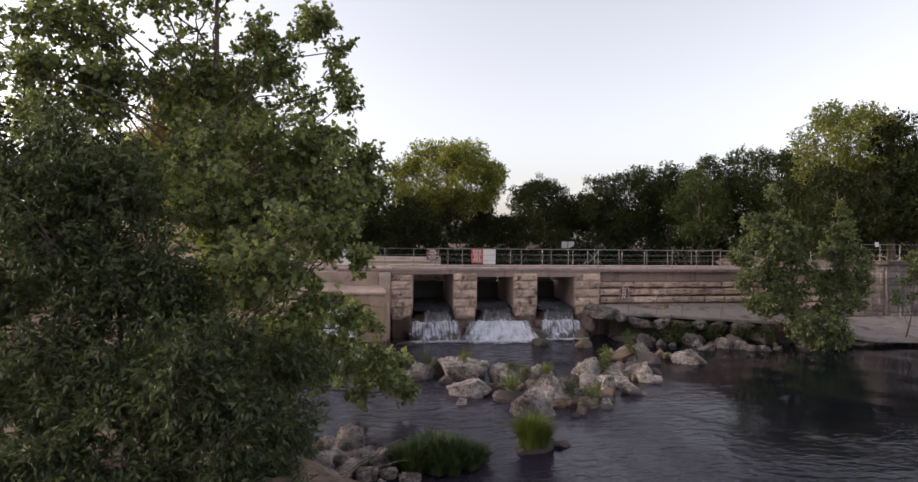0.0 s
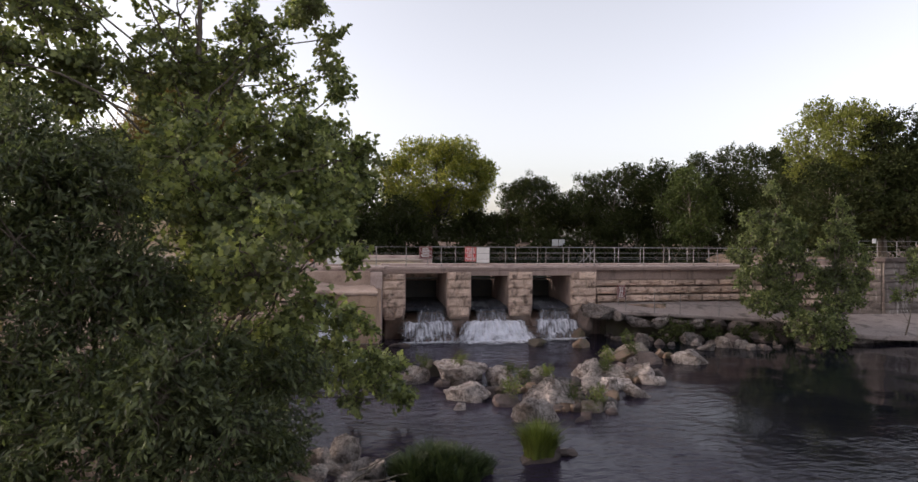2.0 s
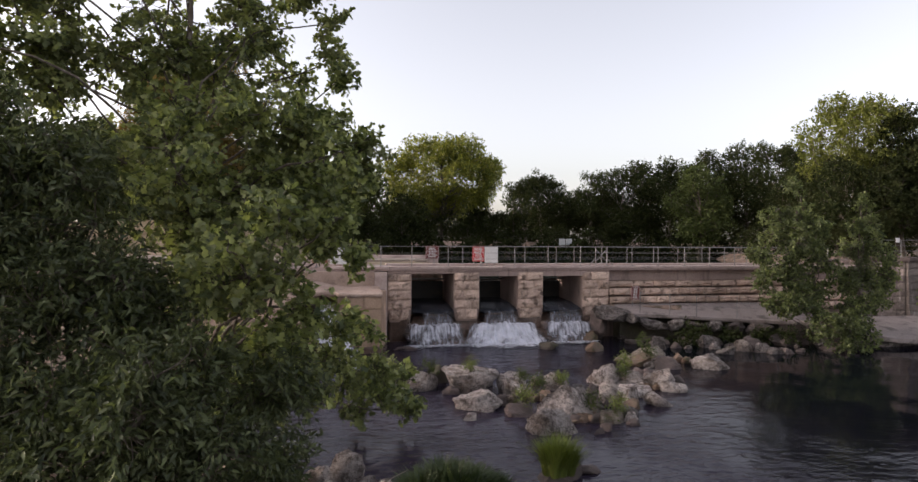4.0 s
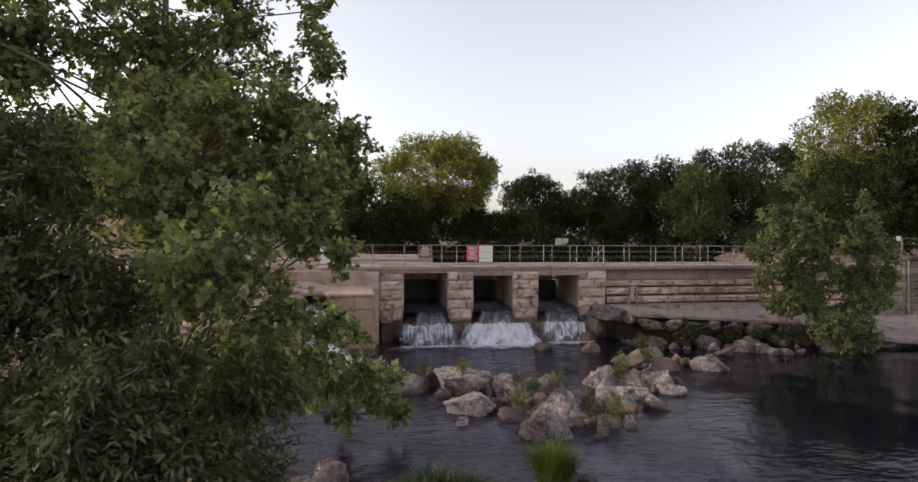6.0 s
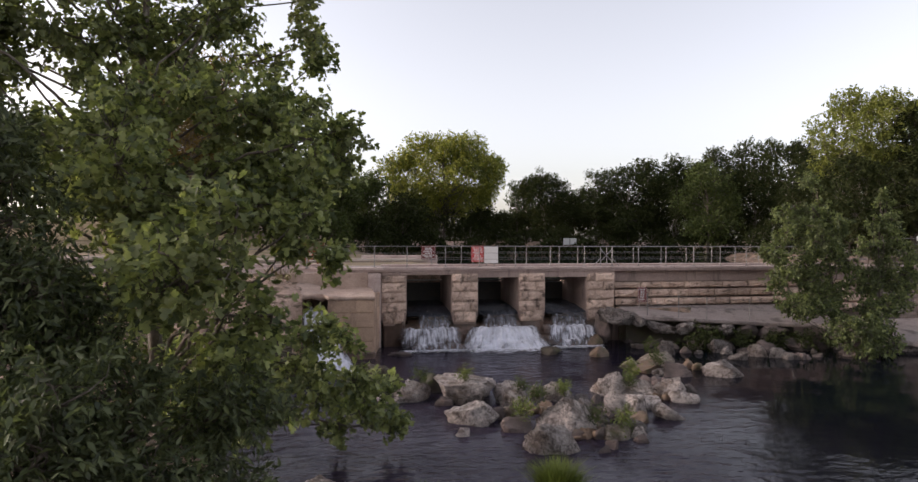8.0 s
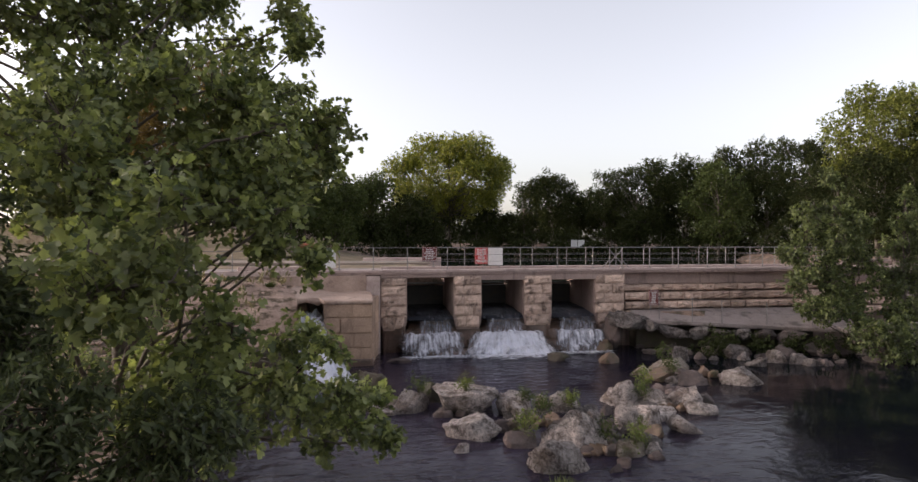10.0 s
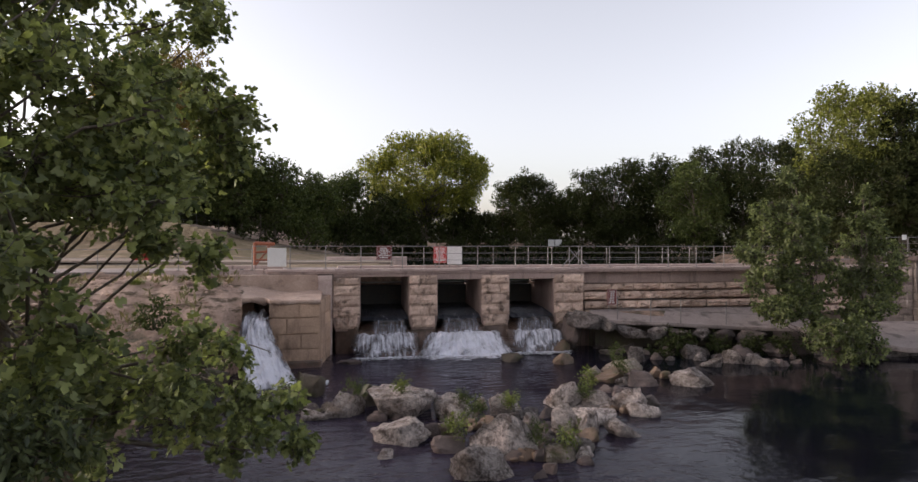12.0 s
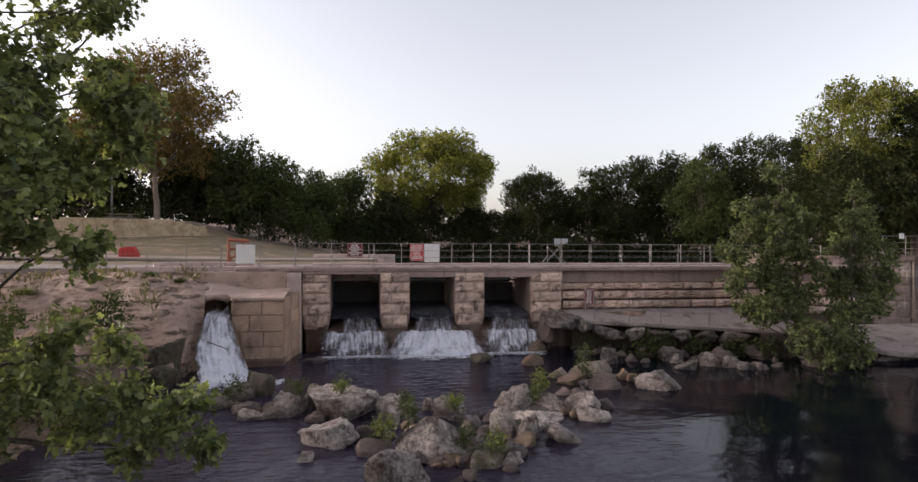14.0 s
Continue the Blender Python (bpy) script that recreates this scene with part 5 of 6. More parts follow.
rng = random.Random(31)
SPOTS = [(2.2, 22.3), (3.6, 21.2), (4.6, 19.6), (5.6, 20.6), (6.2, 19.6), (7.3, 18.2), (7.4, 20.5), (8.3, 18.8), (9.2, 19.6), (9.6, 20.6), (10.6, 20.4), (11.8, 22.6), (12.8, 23.9), (13.6, 24.9), (1.2, 22.4), (7.9, 17.5), (6.7, 17.2), (5.9, 17.3)]
for k in range(170):
    x, y = SPOTS[k % len(SPOTS)]
    w = rng.uniform(0.2, 0.56)
    rock(x + rng.uniform(-0.5, 0.5), y + rng.uniform(0.0, 0.7), w, w * 0.62, "cobble", "small wet river stone wedged between the boulders", (GREY_SHADE_ROCK, LEDGE, MOSSROCK, GREY_SHADE_ROCK, BROWNROCK, LEDGE)[k % 6], group="cobbles among the boulders", sub=3)
# loose stones and dry grass on the bank, too many to count
r2 = np.random.default_rng(88)
bm = bmesh.new()
for k in range(420):
    x, y = r2.uniform(-13, -2.6), r2.uniform(19, 32.4)
    if x > float(bank_left(np.array(y))) - 0.4:
        continue
    s = r2.uniform(0.03, 0.13)
    z = float(bank_z(np.array(x), np.array(y))) + 0.05
    bmesh.ops.create_icosphere(bm, subdivisions=1, radius=1.0, matrix=Matrix.Translation((x, y, z)) @ Matrix.Rotation(r2.uniform(0, 3), 4, "Z") @ Matrix.Diagonal((s * r2.uniform(0.8, 1.8), s, s * 0.6, 1)))
tagged(part("scree", bm, BANKROCK), "loose limestone rubble strewn over the bank", "rubble", kind="stuff")
n = 5200
x, y = r2.uniform(-14, -2.4, n), r2.uniform(19, 33, n)
keep = (x < bank_left(y) - 0.3) & (rough_field(x, y, 1.4, 1.0, 21) > 0.15)
x, y = x[keep], y[keep]
at = np.stack([x, y, bank_z(x, y) + 0.02], -1)
way = r2.normal(0, 0.45, at.shape) + np.array((0, 0, 1.0))
tagged(part("dry_grass", leaves_mesh("dry_grass", at, way, r2.uniform(0.15, 0.42, len(at)), "narrow", r2), DRYGRASS), "sparse dry grass on the rocky bank", "grass", kind="stuff")

# ---- small plants ----
def plant(name, x, y, z, r, h, leaf, seed, label, twigs=60, per=8, size=0.10, kind="oval", category="plant", group="", reach=0.25):
    rng = np.random.default_rng(seed)
    t = thing(name, x, y, z, label, category, group)
    blobs = [(x + rng.uniform(-0.4, 0.4) * r, y + rng.uniform(-0.4, 0.4) * r, z + h * q, r * rng.uniform(0.45, 0.7)) for q in (0.2, 0.35, 0.55, 0.75)]
    at, way, sz, st = twig_leaves(rng, blobs, twigs / max(r, 0.2), per, reach, size)
    way[:, 2] += 0.5
    part("stem", tubes_mesh("stem", [bend(rng, (x, y, z - 0.1), s[:3] + s[3:] * reach, 0.012, 0.004, k=5) for s in st[::5]], 5), BARK, t)
    part("foliage", leaves_mesh("foliage", at, way, sz, kind, rng), leaf, t)
    return t


def tuft(name, x, y, z, r, h, leaf, seed, label, count=900, width=0.012, category="grass", flop=0.6, rise=0.55, into=None):
    """A tuft of long blades that rise from one foot and bend over."""
    rng = np.random.default_rng(seed)
    a = rng.uniform(0, 6.28, count)
    q = np.sqrt(rng.uniform(0, 1, count)) * r
    foot = np.stack([x + q * np.cos(a) * 0.6, y + q * np.sin(a) * 0.6, np.full(count, z)], -1)
    out = np.stack([np.cos(a), np.sin(a), np.zeros(count)], -1) + rng.normal(0, 0.25, (count, 3)) * np.array((1, 1, 0))
    ln = h * rng.uniform(0.55, 1.1, count)[:, None]
    side = np.cross(out, np.array((0, 0, 1.0)))
    side /= np.linalg.norm(side, axis=1, keepdims=True)
    rows = []
    for t, w in ((0, 0.7), (0.35, 1.0), (0.7, 0.8), (1.0, 0.1)):
        c = foot + out * (flop * t * t * ln * (0.4 + q[:, None] / r)) + np.array((0, 0, 1.0)) * ln * (t - rise * t * t * (q[:, None] / r))
        rows += [c - side * width * w, c + side * width * w]
    v = np.stack(rows, 1)
    base = (np.arange(count) * 8)[:, None]
    f = np.concatenate([base + np.array(k) for k in ((0, 1, 3, 2), (2, 3, 5, 4), (4, 5, 7, 6))])
    if into:
        return part(name, mesh_np(name, v.reshape(-1, 3), f), leaf, into)
    t = thing(name, x, y, z, label, category)
    part("foliage", mesh_np(name, v.reshape(-1, 3), f), leaf, t)
    return t


sedge = thing("sedge_clump", 1.6, 12.75, 0.1, "large domed clump of dark green sedge at the water's edge", "grass")
rs = random.Random(71)
for k in range(24):
    a, q = k * 2.4, 1.12 * math.sqrt((k + 0.5) / 24)
    tuft("leaf_tuft", 1.6 + q * math.cos(a), 12.75 + 0.6 * q * math.sin(a), 0.05, rs.uniform(0.28, 0.42), rs.uniform(0.62, 0.92) - 0.22 * q * q, REED, 710 + k, "", 210, 0.022, into=sedge, flop=0.38, rise=0.30)
weeds = thing("weed_clump", 4.25, 13.4, 0.2, "yellow-green weeds standing on a dark rock in the river", "grass")
for k in range(9):
    a, q = k * 2.4, 0.36 * math.sqrt((k + 0.5) / 9)
    tuft("leaf_tuft", 4.25 + q * math.cos(a), 13.45 + 0.7 * q * math.sin(a), 0.12, 0.22, rs.uniform(0.75, 1.2) - 0.5 * q, WEED, 740 + k, "", 190, 0.014, into=weeds, flop=0.36, rise=0.30)
rock(4.2, 13.2, 1.15, 0.42, mat=LEDGE, label="low dark rock under standing weeds")
rock(4.95, 13.55, 0.8, 0.25, mat=LEDGE, label="low dark rock under standing weeds")
for k, (x, y, z, r, h) in enumerate([(3.95, 21.6, 0.75, 0.18, 0.5), (10.15, 21.9, 0.55, 0.25, 0.75), (9.9, 21.5, 0.4, 0.2, 0.4), (5.75, 21.2, 0.35, 0.3, 0.45), (7.3, 21.15, 0.35, 0.2, 0.4), (7.0, 17.9, 0.3, 0.4, 0.5), (7.6, 17.4, 0.3, 0.35, 0.4), (5.0, 18.6, 0.45, 0.35, 0.2), (2.6, 22.3, 0.5, 0.4, 0.55), (0.6, 23.3, 0.4, 0.4, 0.5), (12.6, 24.6, 0.5, 0.4, 0.35), (13.4, 26.6, 0.6, 0.45, 0.4), (5.7, 19.4, 0.6, 0.3, 0.35)]):
    plant("weed", x, y, z, r * 0.75, h * 0.85, WEED if k in (0, 1, 4, 6, 7) else MIDGREEN, 200 + k, "leafy green weed growing between the boulders", 22, 7, 0.075, group="weeds among the boulders")
for k, (x, y, z, r, h) in enumerate([(17.2, 29.0, -0.1, 0.9, 1.25), (18.1, 29.1, -0.1, 0.9, 1.2), (19.9, 28.9, 0.0, 0.7, 0.7), (22.8, 28.2, 0.0, 0.8, 0.9), (24.6, 28.4, 0.1, 0.8, 0.8), (26.6, 27.6, 0.1, 0.8, 0.8), (21.4, 28.8, 0.1, 0.7, 0.7)]):
    plant("bank_shrub", x, y, z, r, h, OAK, 230 + k, "low dark green shrub on the far bank's rocks", 60, 9, 0.13, category="shrub", group="shrubs on the far bank")
for k, (x, y, r, h) in enumerate([(-4.0, 21.0, 1.0, 1.3), (-5.5, 22.5, 1.1, 1.4), (-3.4, 23.4, 0.9, 1.2), (-6.8, 24.5, 1.2, 1.3), (-2.9, 25.8, 0.7, 0.9), (-4.6, 27.0, 0.9, 0.8), (-7.5, 21.5, 1.2, 1.8), (-5.6, 19.4, 1.1, 1.4), (-3.7, 18.2, 0.9, 1.2)]):
    plant("bank_shrub", x, y, float(bank_z(np.array(x), np.array(y))), r, h, MIDGREEN if k % 2 else SYCAMORE, 250 + k, "leafy green undergrowth on the rocky bank", 60, 9, 0.14, category="shrub", group="undergrowth on the near bank")
for k, (x, y, r, h) in enumerate([(-6.2, 30.4, 0.5, 0.35), (-4.6, 31.6, 0.45, 0.3), (-8.5, 29.5, 0.6, 0.4), (-3.2, 30.9, 0.35, 0.3)]):
    z = float(bank_z(np.array(x), np.array(y)))
    tuft("dry_tuft", x, y, z, r, h, MIDGREEN if k % 2 else WEED, 270 + k, "tuft of half-dry grass on the rocky bank", 260, 0.010)

# ---- pale rocks and dead sticks at the water's edge ----
for k, (x, y, w, h, z) in enumerate([(-0.6, 13.7, 0.72, 0.66, 0.2), (-1.25, 13.2, 0.6, 0.4, 0.4), (-0.35, 12.75, 0.5, 0.42, 0.2), (0.05, 12.7, 0.52, 0.5, 0.1), (-0.85, 12.6, 0.42, 0.28, 0.35), (0.3, 12.0, 0.4, 0.22, 0.15), (-0.2, 11.9, 0.5, 0.28, 0.2), (-0.7, 11.7, 0.45, 0.25, 0.35), (0.75, 11.6, 0.5, 0.25, 0.1), (-1.2, 12.0, 0.45, 0.3, 0.5), (-0.5, 12.3, 0.3, 0.22, 0.28), (0.15, 13.2, 0.4, 0.3, 0.05), (-0.1, 13.5, 0.45, 0.3, 0.05), (-1.0, 11.2, 0.4, 0.25, 0.4), (0.1, 11.2, 0.35, 0.2, 0.2)]):
    rock(x, y, w, h, "bank_rock", "pale broken limestone rock on the muddy bank", BOULDER, z=z, group="rocks on the near bank", sub=4, facets=9, flat=0.55)
rng = random.Random(9)
for k in range(7):
    x, y = rng.uniform(-1.2, 0.6), rng.uniform(10.9, 12.6)
    a, ln = rng.uniform(0, 3.1), rng.uniform(0.6, 1.3)
    r2 = np.random.default_rng(900 + k)
    p = bend(r2, (x, y, 0.45), (x + ln * math.cos(a), y + ln * math.sin(a) * 0.5, 0.45 + rng.uniform(0.1, 0.5)), 0.02, 0.006, k=6, wob=0.2)
    tagged(part("dead_branch", tubes_mesh("dead_branch", [p], 6), STICK), "bare dead branch lying on the bank's stones", "branch", "dead branches")
p = bend(np.random.default_rng(990), (-1.45, 28.35, 1.25), (-0.55, 28.0, 0.95), 0.03, 0.015, k=6, wob=0.1)
tagged(part("dead_branch", tubes_mesh("dead_branch", [p], 6), STICK), "dark branch caught in the small waterfall", "branch", "dead branches")

# ---- splash and froth below the falls ----
def froth(name, x0, x1, y0, y1, count, seed, label, big=0.16):
    """Low lumps of white water, denser towards the fall."""
    rng = np.random.default_rng(seed)
    bm = bmesh.new()
    for k in range(count):
        t = rng.uniform(0, 1) ** 2.0
        x, y = rng.uniform(x0, x1), y0 + (y1 - y0) * t
        s = big * rng.uniform(0.3, 1.0) * (1 - 0.6 * t)
        m = Matrix.Translation((x, y, 0.01)) @ Matrix.Rotation(rng.uniform(0, 3), 4, "Z") @ Matrix.Diagonal((s * rng.uniform(1.0, 2.4), s * rng.uniform(0.6, 1.1), s * rng.uniform(0.25, 0.7) * (1 - 0.8 * t), 1))
        bmesh.ops.create_icosphere(bm, subdivisions=1, radius=1.0, matrix=m)
    return tagged(part(name, bm, FROTH, smooth=True), label, "froth", kind="stuff")


for k, (x0, x1, y0, y1) in enumerate([(3.0, 6.1, 31.0, 30.5), (6.0, 10.2, 31.0, 30.2), (10.1, 13.0, 31.0, 30.5), (-1.4, 0.8, 26.5, 25.6), (0.6, 1.6, 26.6, 26.0)]):
    froth("froth", x0, x1, y0, y1, 160 if k == 1 else 90, 700 + k, "white froth where the falling water meets the river")

# ---- the terrace and lawn behind ----
terrace = thing("terrace", -6, 34, 3.7, "grey paved terrace and pale kerb beside the dam", "terrace", kind="structure")
part("paving", boxes((-26, 2.4, 33.3, 37.4, 3.70, 3.95), bevel=0.03), ROAD, terrace)
x = -6.2
while x < -1.3:
    part("kerb_slab", boxes((x, x + 1.58, 32.95, 33.28, 3.72, 4.03), bevel=0.02), PALE, terrace)
    x += 1.6
slab("tan_walk", [(-2, 42.5, 4.06), (5.6, 43.0, 4.06), (5.0, 47.0, 4.07), (-2, 46.0, 4.1), (-20, 46.5, 4.35), (-20, 44.0, 4.25)], 0.12, TAN, terrace, "tan gravel walk", 0.0)
part("low_wall", boxes((1.2, 7.0, 47.5, 47.9, 3.6, 4.28), bevel=0.03), PALE, terrace, "low pale concrete wall")
tf = railing("terrace_fence", [-12.0, -10.3, -8.6, -6.9, -5.2, -3.5, -1.95], 33.0, 4.0, 5.0, "thin wire fence with steel posts on the terrace", wires=(0.3, 0.6), r=0.02)
gate = thing("orange_barrier", -1.7, 35.8, 3.95, "orange steel barrier frame standing on the terrace", "barrier")
for a, b, r in (((-2.2, 35.8, 3.95), (-2.2, 35.8, 5.3), 0.05), ((-1.5, 35.8, 3.95), (-1.5, 35.8, 5.3), 0.05), ((-2.2, 35.8, 5.28), (-1.2, 35.8, 5.22), 0.06), ((-2.2, 35.8, 4.8), (-1.5, 35.8, 4.85), 0.04), ((-2.2, 35.8, 4.4), (-1.5, 35.8, 4.4), 0.04), ((-2.2, 35.8, 4.1), (-1.5, 35.8, 5.0), 0.03)):
    part("bar", rods((a, b, r * 1.5)), ORANGE, gate)
crate = thing("red_barrier", -10.0, 44.4, 4.1, "bright red plastic barrier with a sloping end beside the path", "barrier")
bm = bmesh.new()
side = [(-10.52, 4.08), (-9.42, 4.08), (-9.46, 4.46), (-9.68, 4.82), (-10.38, 4.80), (-10.52, 4.62)]
fr = [bm.verts.new((a, 44.1, c)) for a, c in side]
bk = [bm.verts.new((a, 44.75, c)) for a, c in side]
for f in (fr[::-1], bk, *[(fr[i], fr[(i + 1) % 6], bk[(i + 1) % 6], bk[i]) for i in range(6)]):
    bm.faces.new(f)
bmesh.ops.recalc_face_normals(bm, faces=bm.faces)
bmesh.ops.bevel(bm, geom=bm.edges[:], offset=0.04, segments=2, affect="EDGES")
part("body", bm, RED, crate)
for x in (-10.25, -9.95, -9.65):
    part("rib", boxes((x - 0.02, x + 0.02, 44.07, 44.098, 4.15, 4.6)), DARKRED, crate)
for x0, x1 in ((-5.05, -3.86), (-3.82, -2.92), (-2.88, -1.86), (-1.82, -0.6)):
    stop = thing("concrete_block", (x0 + x1) / 2, 33.6, 3.955, "long low pale concrete block on the terrace edge", "block", "blocks on the terrace")
    part("body", boxes((x0, x1, 33.45, 33.75, 3.955, 4.22), bevel=0.03), PALE, stop)
    part("lifting_slot", boxes((x0 + 0.3, x0 + 0.5, 33.444, 33.449, 3.99, 4.05)), DARK, stop)

# rubble retaining wall, its stones joined in one mesh
ret = thing("retaining_wall", -13, 58.5, 5.2, "low retaining wall of tan rubble stone above the lawn", "wall", kind="structure")
rng = np.random.default_rng(33)
line = [(-30.0, 55.8), (-16.0, 57.6), (-9.2, 60.0)]
bm = bmesh.new()
for (ax, ay), (bx, by) in zip(line, line[1:]):
    ln = math.hypot(bx - ax, by - ay)
    ux, uy = (bx - ax) / ln, (by - ay) / ln
    z = 4.5
    while z < 6.9:
        hh, s = rng.uniform(0.16, 0.26), rng.uniform(-0.3, 0)
        while s < ln:
            w = rng.uniform(0.22, 0.55)
            hx, hy = ax + ux * s, ay + uy * s
            top = float(land(np.array(hx), np.array(hy + 2.6))) + 0.12
            if z < top:
                m = Matrix(((ux * w * 0.94, -uy * 0.5, 0, ax + ux * (s + w / 2)), (uy * w * 0.94, ux * 0.5, 0, ay + uy * (s + w / 2) + rng.uniform(-0.04, 0.04)), (0, 0, hh * 0.93, z + hh / 2), (0, 0, 0, 1)))
                bmesh.ops.create_cube(bm, size=1.0, matrix=m)
            s += w
        z += hh
part("stonework", bm, RUBBLE, ret)
for k in range(9):
    ax, ay, bx, by = -14.0 + 1.9 * k, 66.5 + k, -12.1 + 1.9 * k, 67.5 + k
    za, zb = float(land(np.array(ax), np.array(ay))), float(land(np.array(bx), np.array(by)))
    slab("edging", [(ax, ay, za + 0.26), (bx - 0.02, by, zb + 0.26), (bx - 0.02, by + 0.35, zb + 0.28), (ax, ay + 0.35, za + 0.28)], 0.6, TAN, ret, "tan stone edging along the slope", 0.0)
fence = thing("park_fence", -4, 72, 5.0, "dark chain-link park fence with slim posts", "fence")
FP = [(-14.0 + 1.9 * k, 67.2 + 1.0 * k) for k in range(10)]
for x, y in FP:
    z = float(land(np.array(x), np.array(y)))
    part("post", rods(((x, y, z - 0.2), (x, y, z + 1.3), 0.035)), DARK, fence)
for (ax, ay), (bx, by) in zip(FP, FP[1:]):
    za, zb = float(land(np.array(ax), np.array(ay))), float(land(np.array(bx), np.array(by)))
    for h in (0.15, 0.7, 1.28):
        part("wire", rods(((ax, ay, za + h), (bx, by, zb + h), 0.02)), DARK, fence)
pole = thing("park_pole", -20.1, 68.4, 6.9, "slim grey utility pole under the trees", "pole")
part("shaft", rods(((-20.1, 68.4, 6.0), (-20.1, 68.4, 14.0), 0.11)), STEEL, pole)
part("crossarm", rods(((-20.7, 68.4, 13.6), (-19.5, 68.4, 13.6), 0.06)), STEEL, pole)
bench = thing("picnic_table", -17.5, 63.5, 6.0, "grey wooden picnic table under the trees", "table")
z = float(land(np.array(-17.5), np.array(63.5)))
part("tabletop", boxes((-18.7, -16.3, 63.2, 64.0, z + 0.70, z + 0.76), bevel=0.01), STICK, bench)
for y in (62.6, 64.5):
    part("seat", boxes((-18.7, -16.3, y, y + 0.28, z + 0.42, z + 0.47), bevel=0.01), STICK, bench)
for x in (-18.3, -16.7):
    part("leg", boxes((x - 0.05, x + 0.05, 62.7, 64.7, z + 0.34, z + 0.42)), STICK, bench)
    part("leg", boxes((x - 0.05, x + 0.05, 63.3, 63.9, z - 0.05, z + 0.70)), STICK, bench)

# ---- far woods that close the view, too dense to count ----
rng = np.random.default_rng(55)
n = 26000
a = rng.uniform(radians(-75), radians(80), n)
d = rng.uniform(118, 132, n)
wx_, wy_ = 10 + d * np.sin(a), 5 + d * np.cos(a)
hz = 4.0 + (7 + 3 * np.sin(a * 23) + 2 * np.sin(a * 61)) * rng.uniform(0, 1, n) ** 0.8
at = np.stack([wx_, wy_, hz], -1)
tagged(part("far_woods", leaves_mesh("far_woods", at, rng.normal(0, 1, (n, 3)), rng.uniform(0.7, 1.5, n), "card", rng), OAK), "dense dark belt of woods behind the park", "woods", kind="stuff")
n = 12000
t = rng.uniform(0, 1, n)
bx_ = 8 + 52 * t
by_ = np.interp(bx_, [8, 30, 44, 52, 60], [85.6, 86.0, 85.0, 74, 52]) + rng.uniform(0.0, 2.6, n)
at = np.stack([bx_, by_, 3.0 + rng.uniform(0, 2.0 + 0.7 * np.sin(bx_ * 1.1), n)], -1)
tagged(part("bank_thicket", leaves_mesh("bank_thicket", at, rng.normal(0, 1, (n, 3)), rng.uniform(0.25, 0.55, n), "card", rng), OAK), "dark thicket along the water's edge of the pool", "thicket", kind="stuff")

# ---- stones of the dam, piece by piece ----
rng = random.Random(17)


def course(parent, x0, x1, y, z0, z1, wide, meshes, deep=0.5, start=None, joint=0.005):
    """One course of blocks between x0 and x1, faces at y."""
    x = x0
    first = True
    while x < x1 - 0.02:
        w = start if first and start else rng.uniform(*wide)
        first = False
        if x1 - (x + w) < wide[0] * 0.6:
            w = x1 - x
        piece("stone", rng.choice(meshes), Matrix.Translation((x + w / 2, y - rng.uniform(0, 0.045), (z0 + z1) / 2)) @ Matrix.Diagonal((w - joint, deep, z1 - z0 - joint, 1)), parent)
        x += w


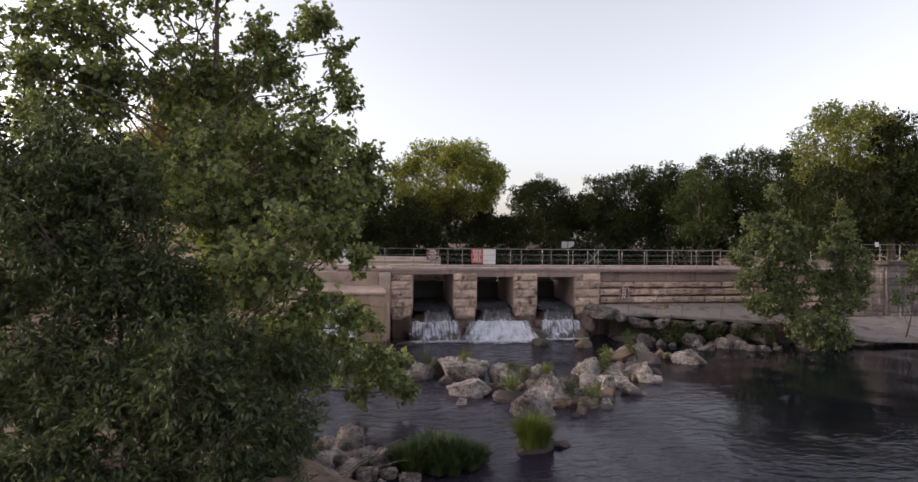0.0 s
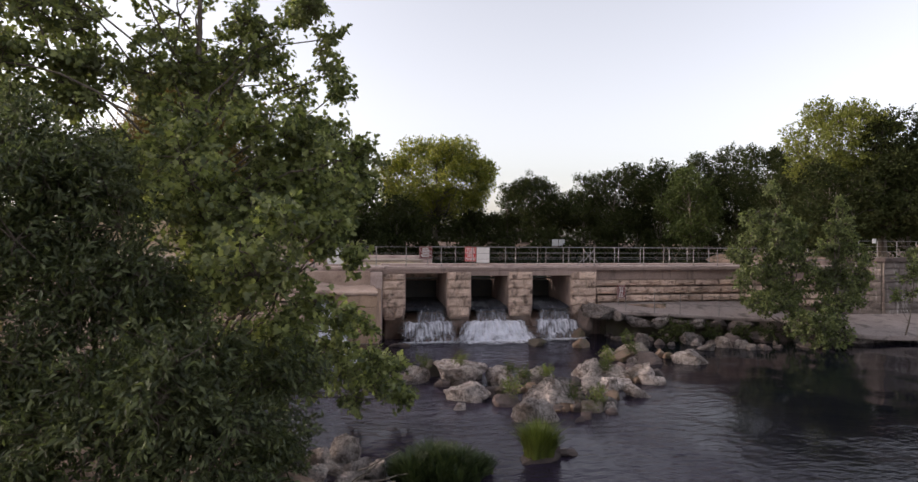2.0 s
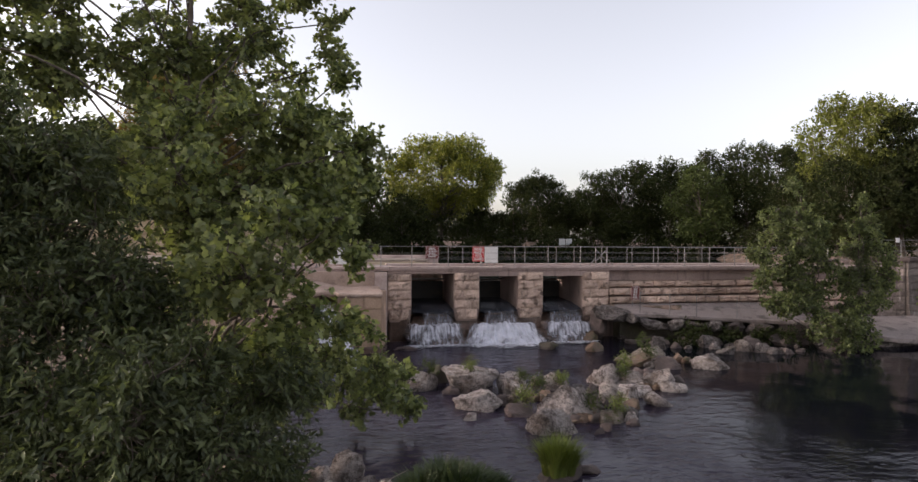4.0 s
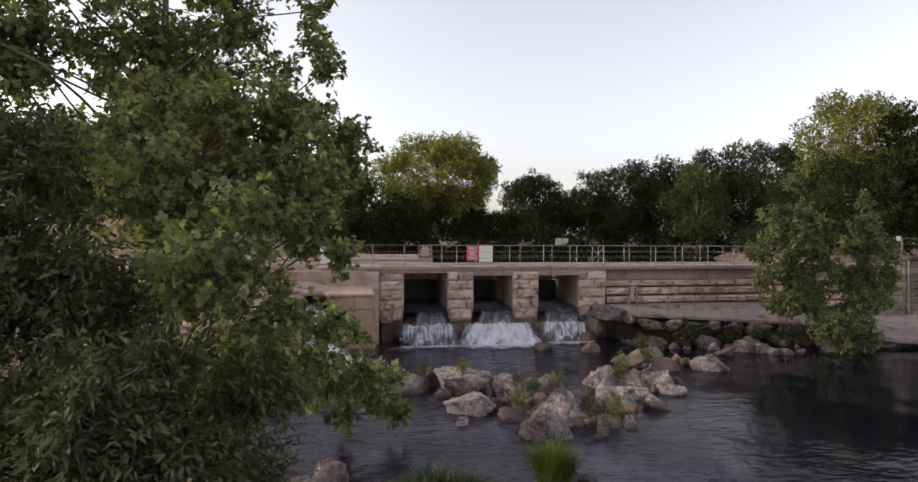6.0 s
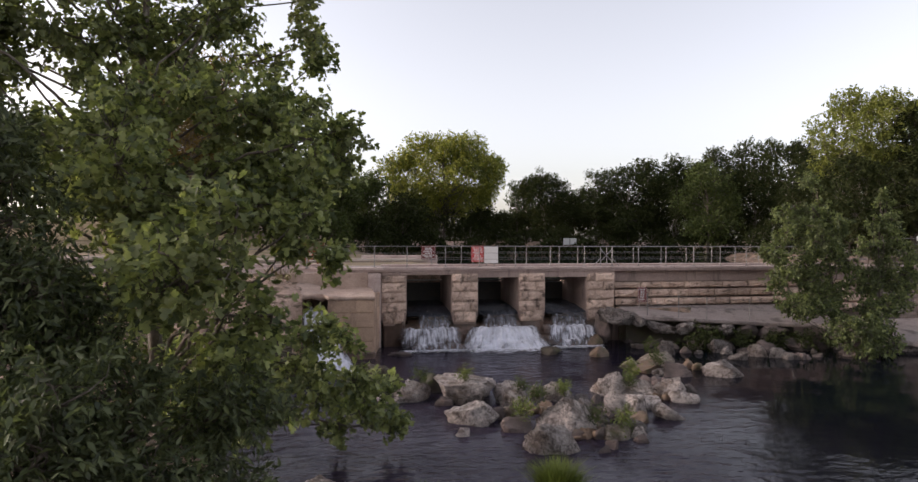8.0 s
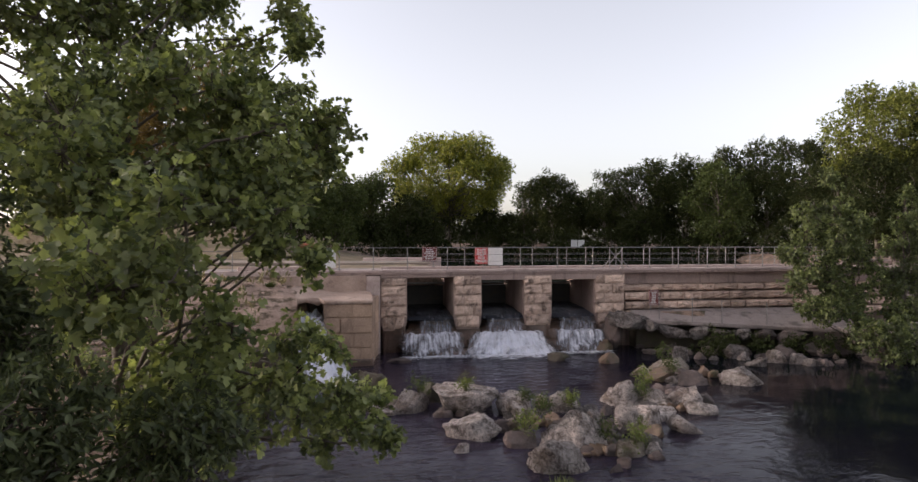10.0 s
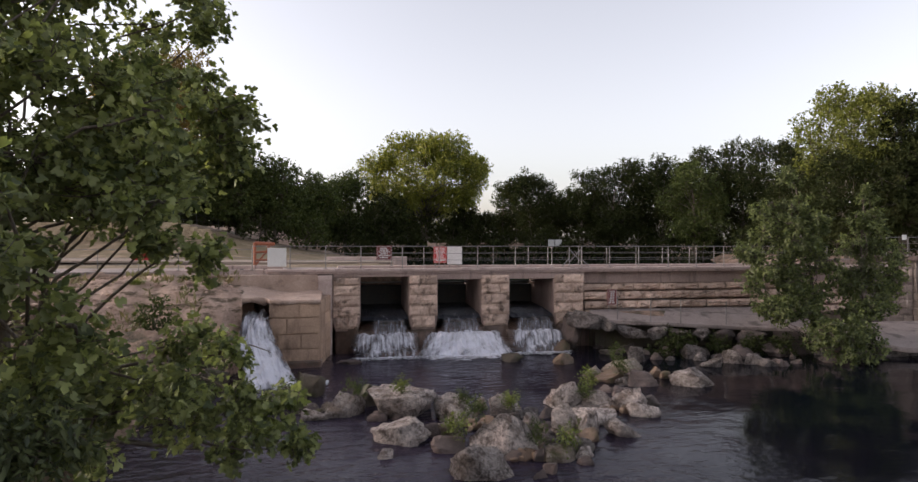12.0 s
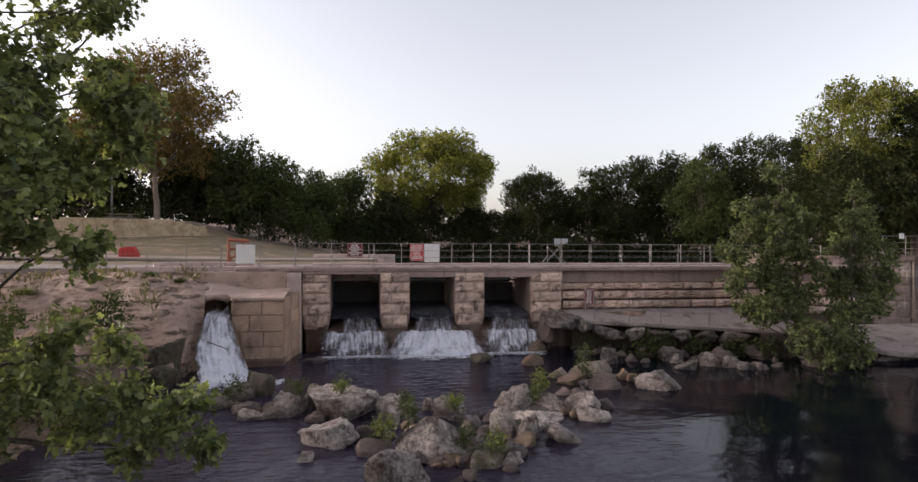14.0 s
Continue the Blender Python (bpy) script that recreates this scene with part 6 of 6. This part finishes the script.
for k, (x0, x1) in enumerate(PIERS):
    z, row = 1.16, 0
    tops = (1.72, 2.24, 2.76, 3.26, 3.64 if k == 0 else 3.72)
    for z1 in tops:
        inset = 0.14 if row == 0 else 0.03
        course(dam, x0 + inset, x1 - inset, DAM + 0.03, z, z1, (0.7, 1.1), BLOCKS, 0.9, (0.5, 0.95)[row % 2])
        z, row = z1, row + 1
for z0, z1, y in ((2.82, 3.17, 32.80), (2.36, 2.76, 32.62), (1.90, 2.28, 32.46), (1.44, 1.84, 32.32)):
    course(wall, 14.58, 31.3, y, z0, z1, (0.8, 1.7), ROUGH, 0.9)
for k in range(8):
    course(end, 33.2, 42.0, 30.72 - 0.02 * (7 - k), 0.9 + k * 0.43, 0.9 + (k + 1) * 0.43, (0.7, 1.5), OLD, 0.6)
for row, (x0, z0, z1) in enumerate(((-0.28, 0.28, 0.80), (-0.45, 0.80, 1.44), (-0.80, 1.44, 2.13), (-0.82, 2.13, 2.82))):
    course(cell, x0, 1.29, 29.62, z0, z1, (0.9, 1.2), FLAT, 0.5, (1.15, 0.95, 0.72, 1.25)[row], 0.03)
for row, (z0, z1) in enumerate(((0.3, 0.9), (0.9, 1.6), (1.6, 2.2), (2.2, 2.82))):
    y = 29.85
    while y < 32.2:
        w = min((0.9, 1.2)[row % 2], 32.3 - y)
        m = Matrix.Translation((1.29 + (y + w / 2 - 29.64) * 0.154, y + w / 2, (z0 + z1) / 2)) @ Matrix.Rotation(radians(81.2), 4, "Z") @ Matrix.Diagonal((w - 0.03, 0.18, z1 - z0 - 0.03, 1))
        piece("stone", rng.choice(FLAT), m, cell)
        y += w
for k in range(8):
    u = 0.0
    while u < 2.6:
        w = min(rng.uniform(0.7, 1.2), 2.76 - u)
        m = Matrix.Translation((31.28 + (u + w / 2) * 0.676, 32.86 - (u + w / 2) * 0.737, 0.9 + (k + 0.5) * 0.43)) @ Matrix.Rotation(radians(-47.5), 4, "Z") @ Matrix.Diagonal((w - 0.005, 0.4, 0.425, 1))
        piece("stone", rng.choice(OLD), m, end)
        u += w
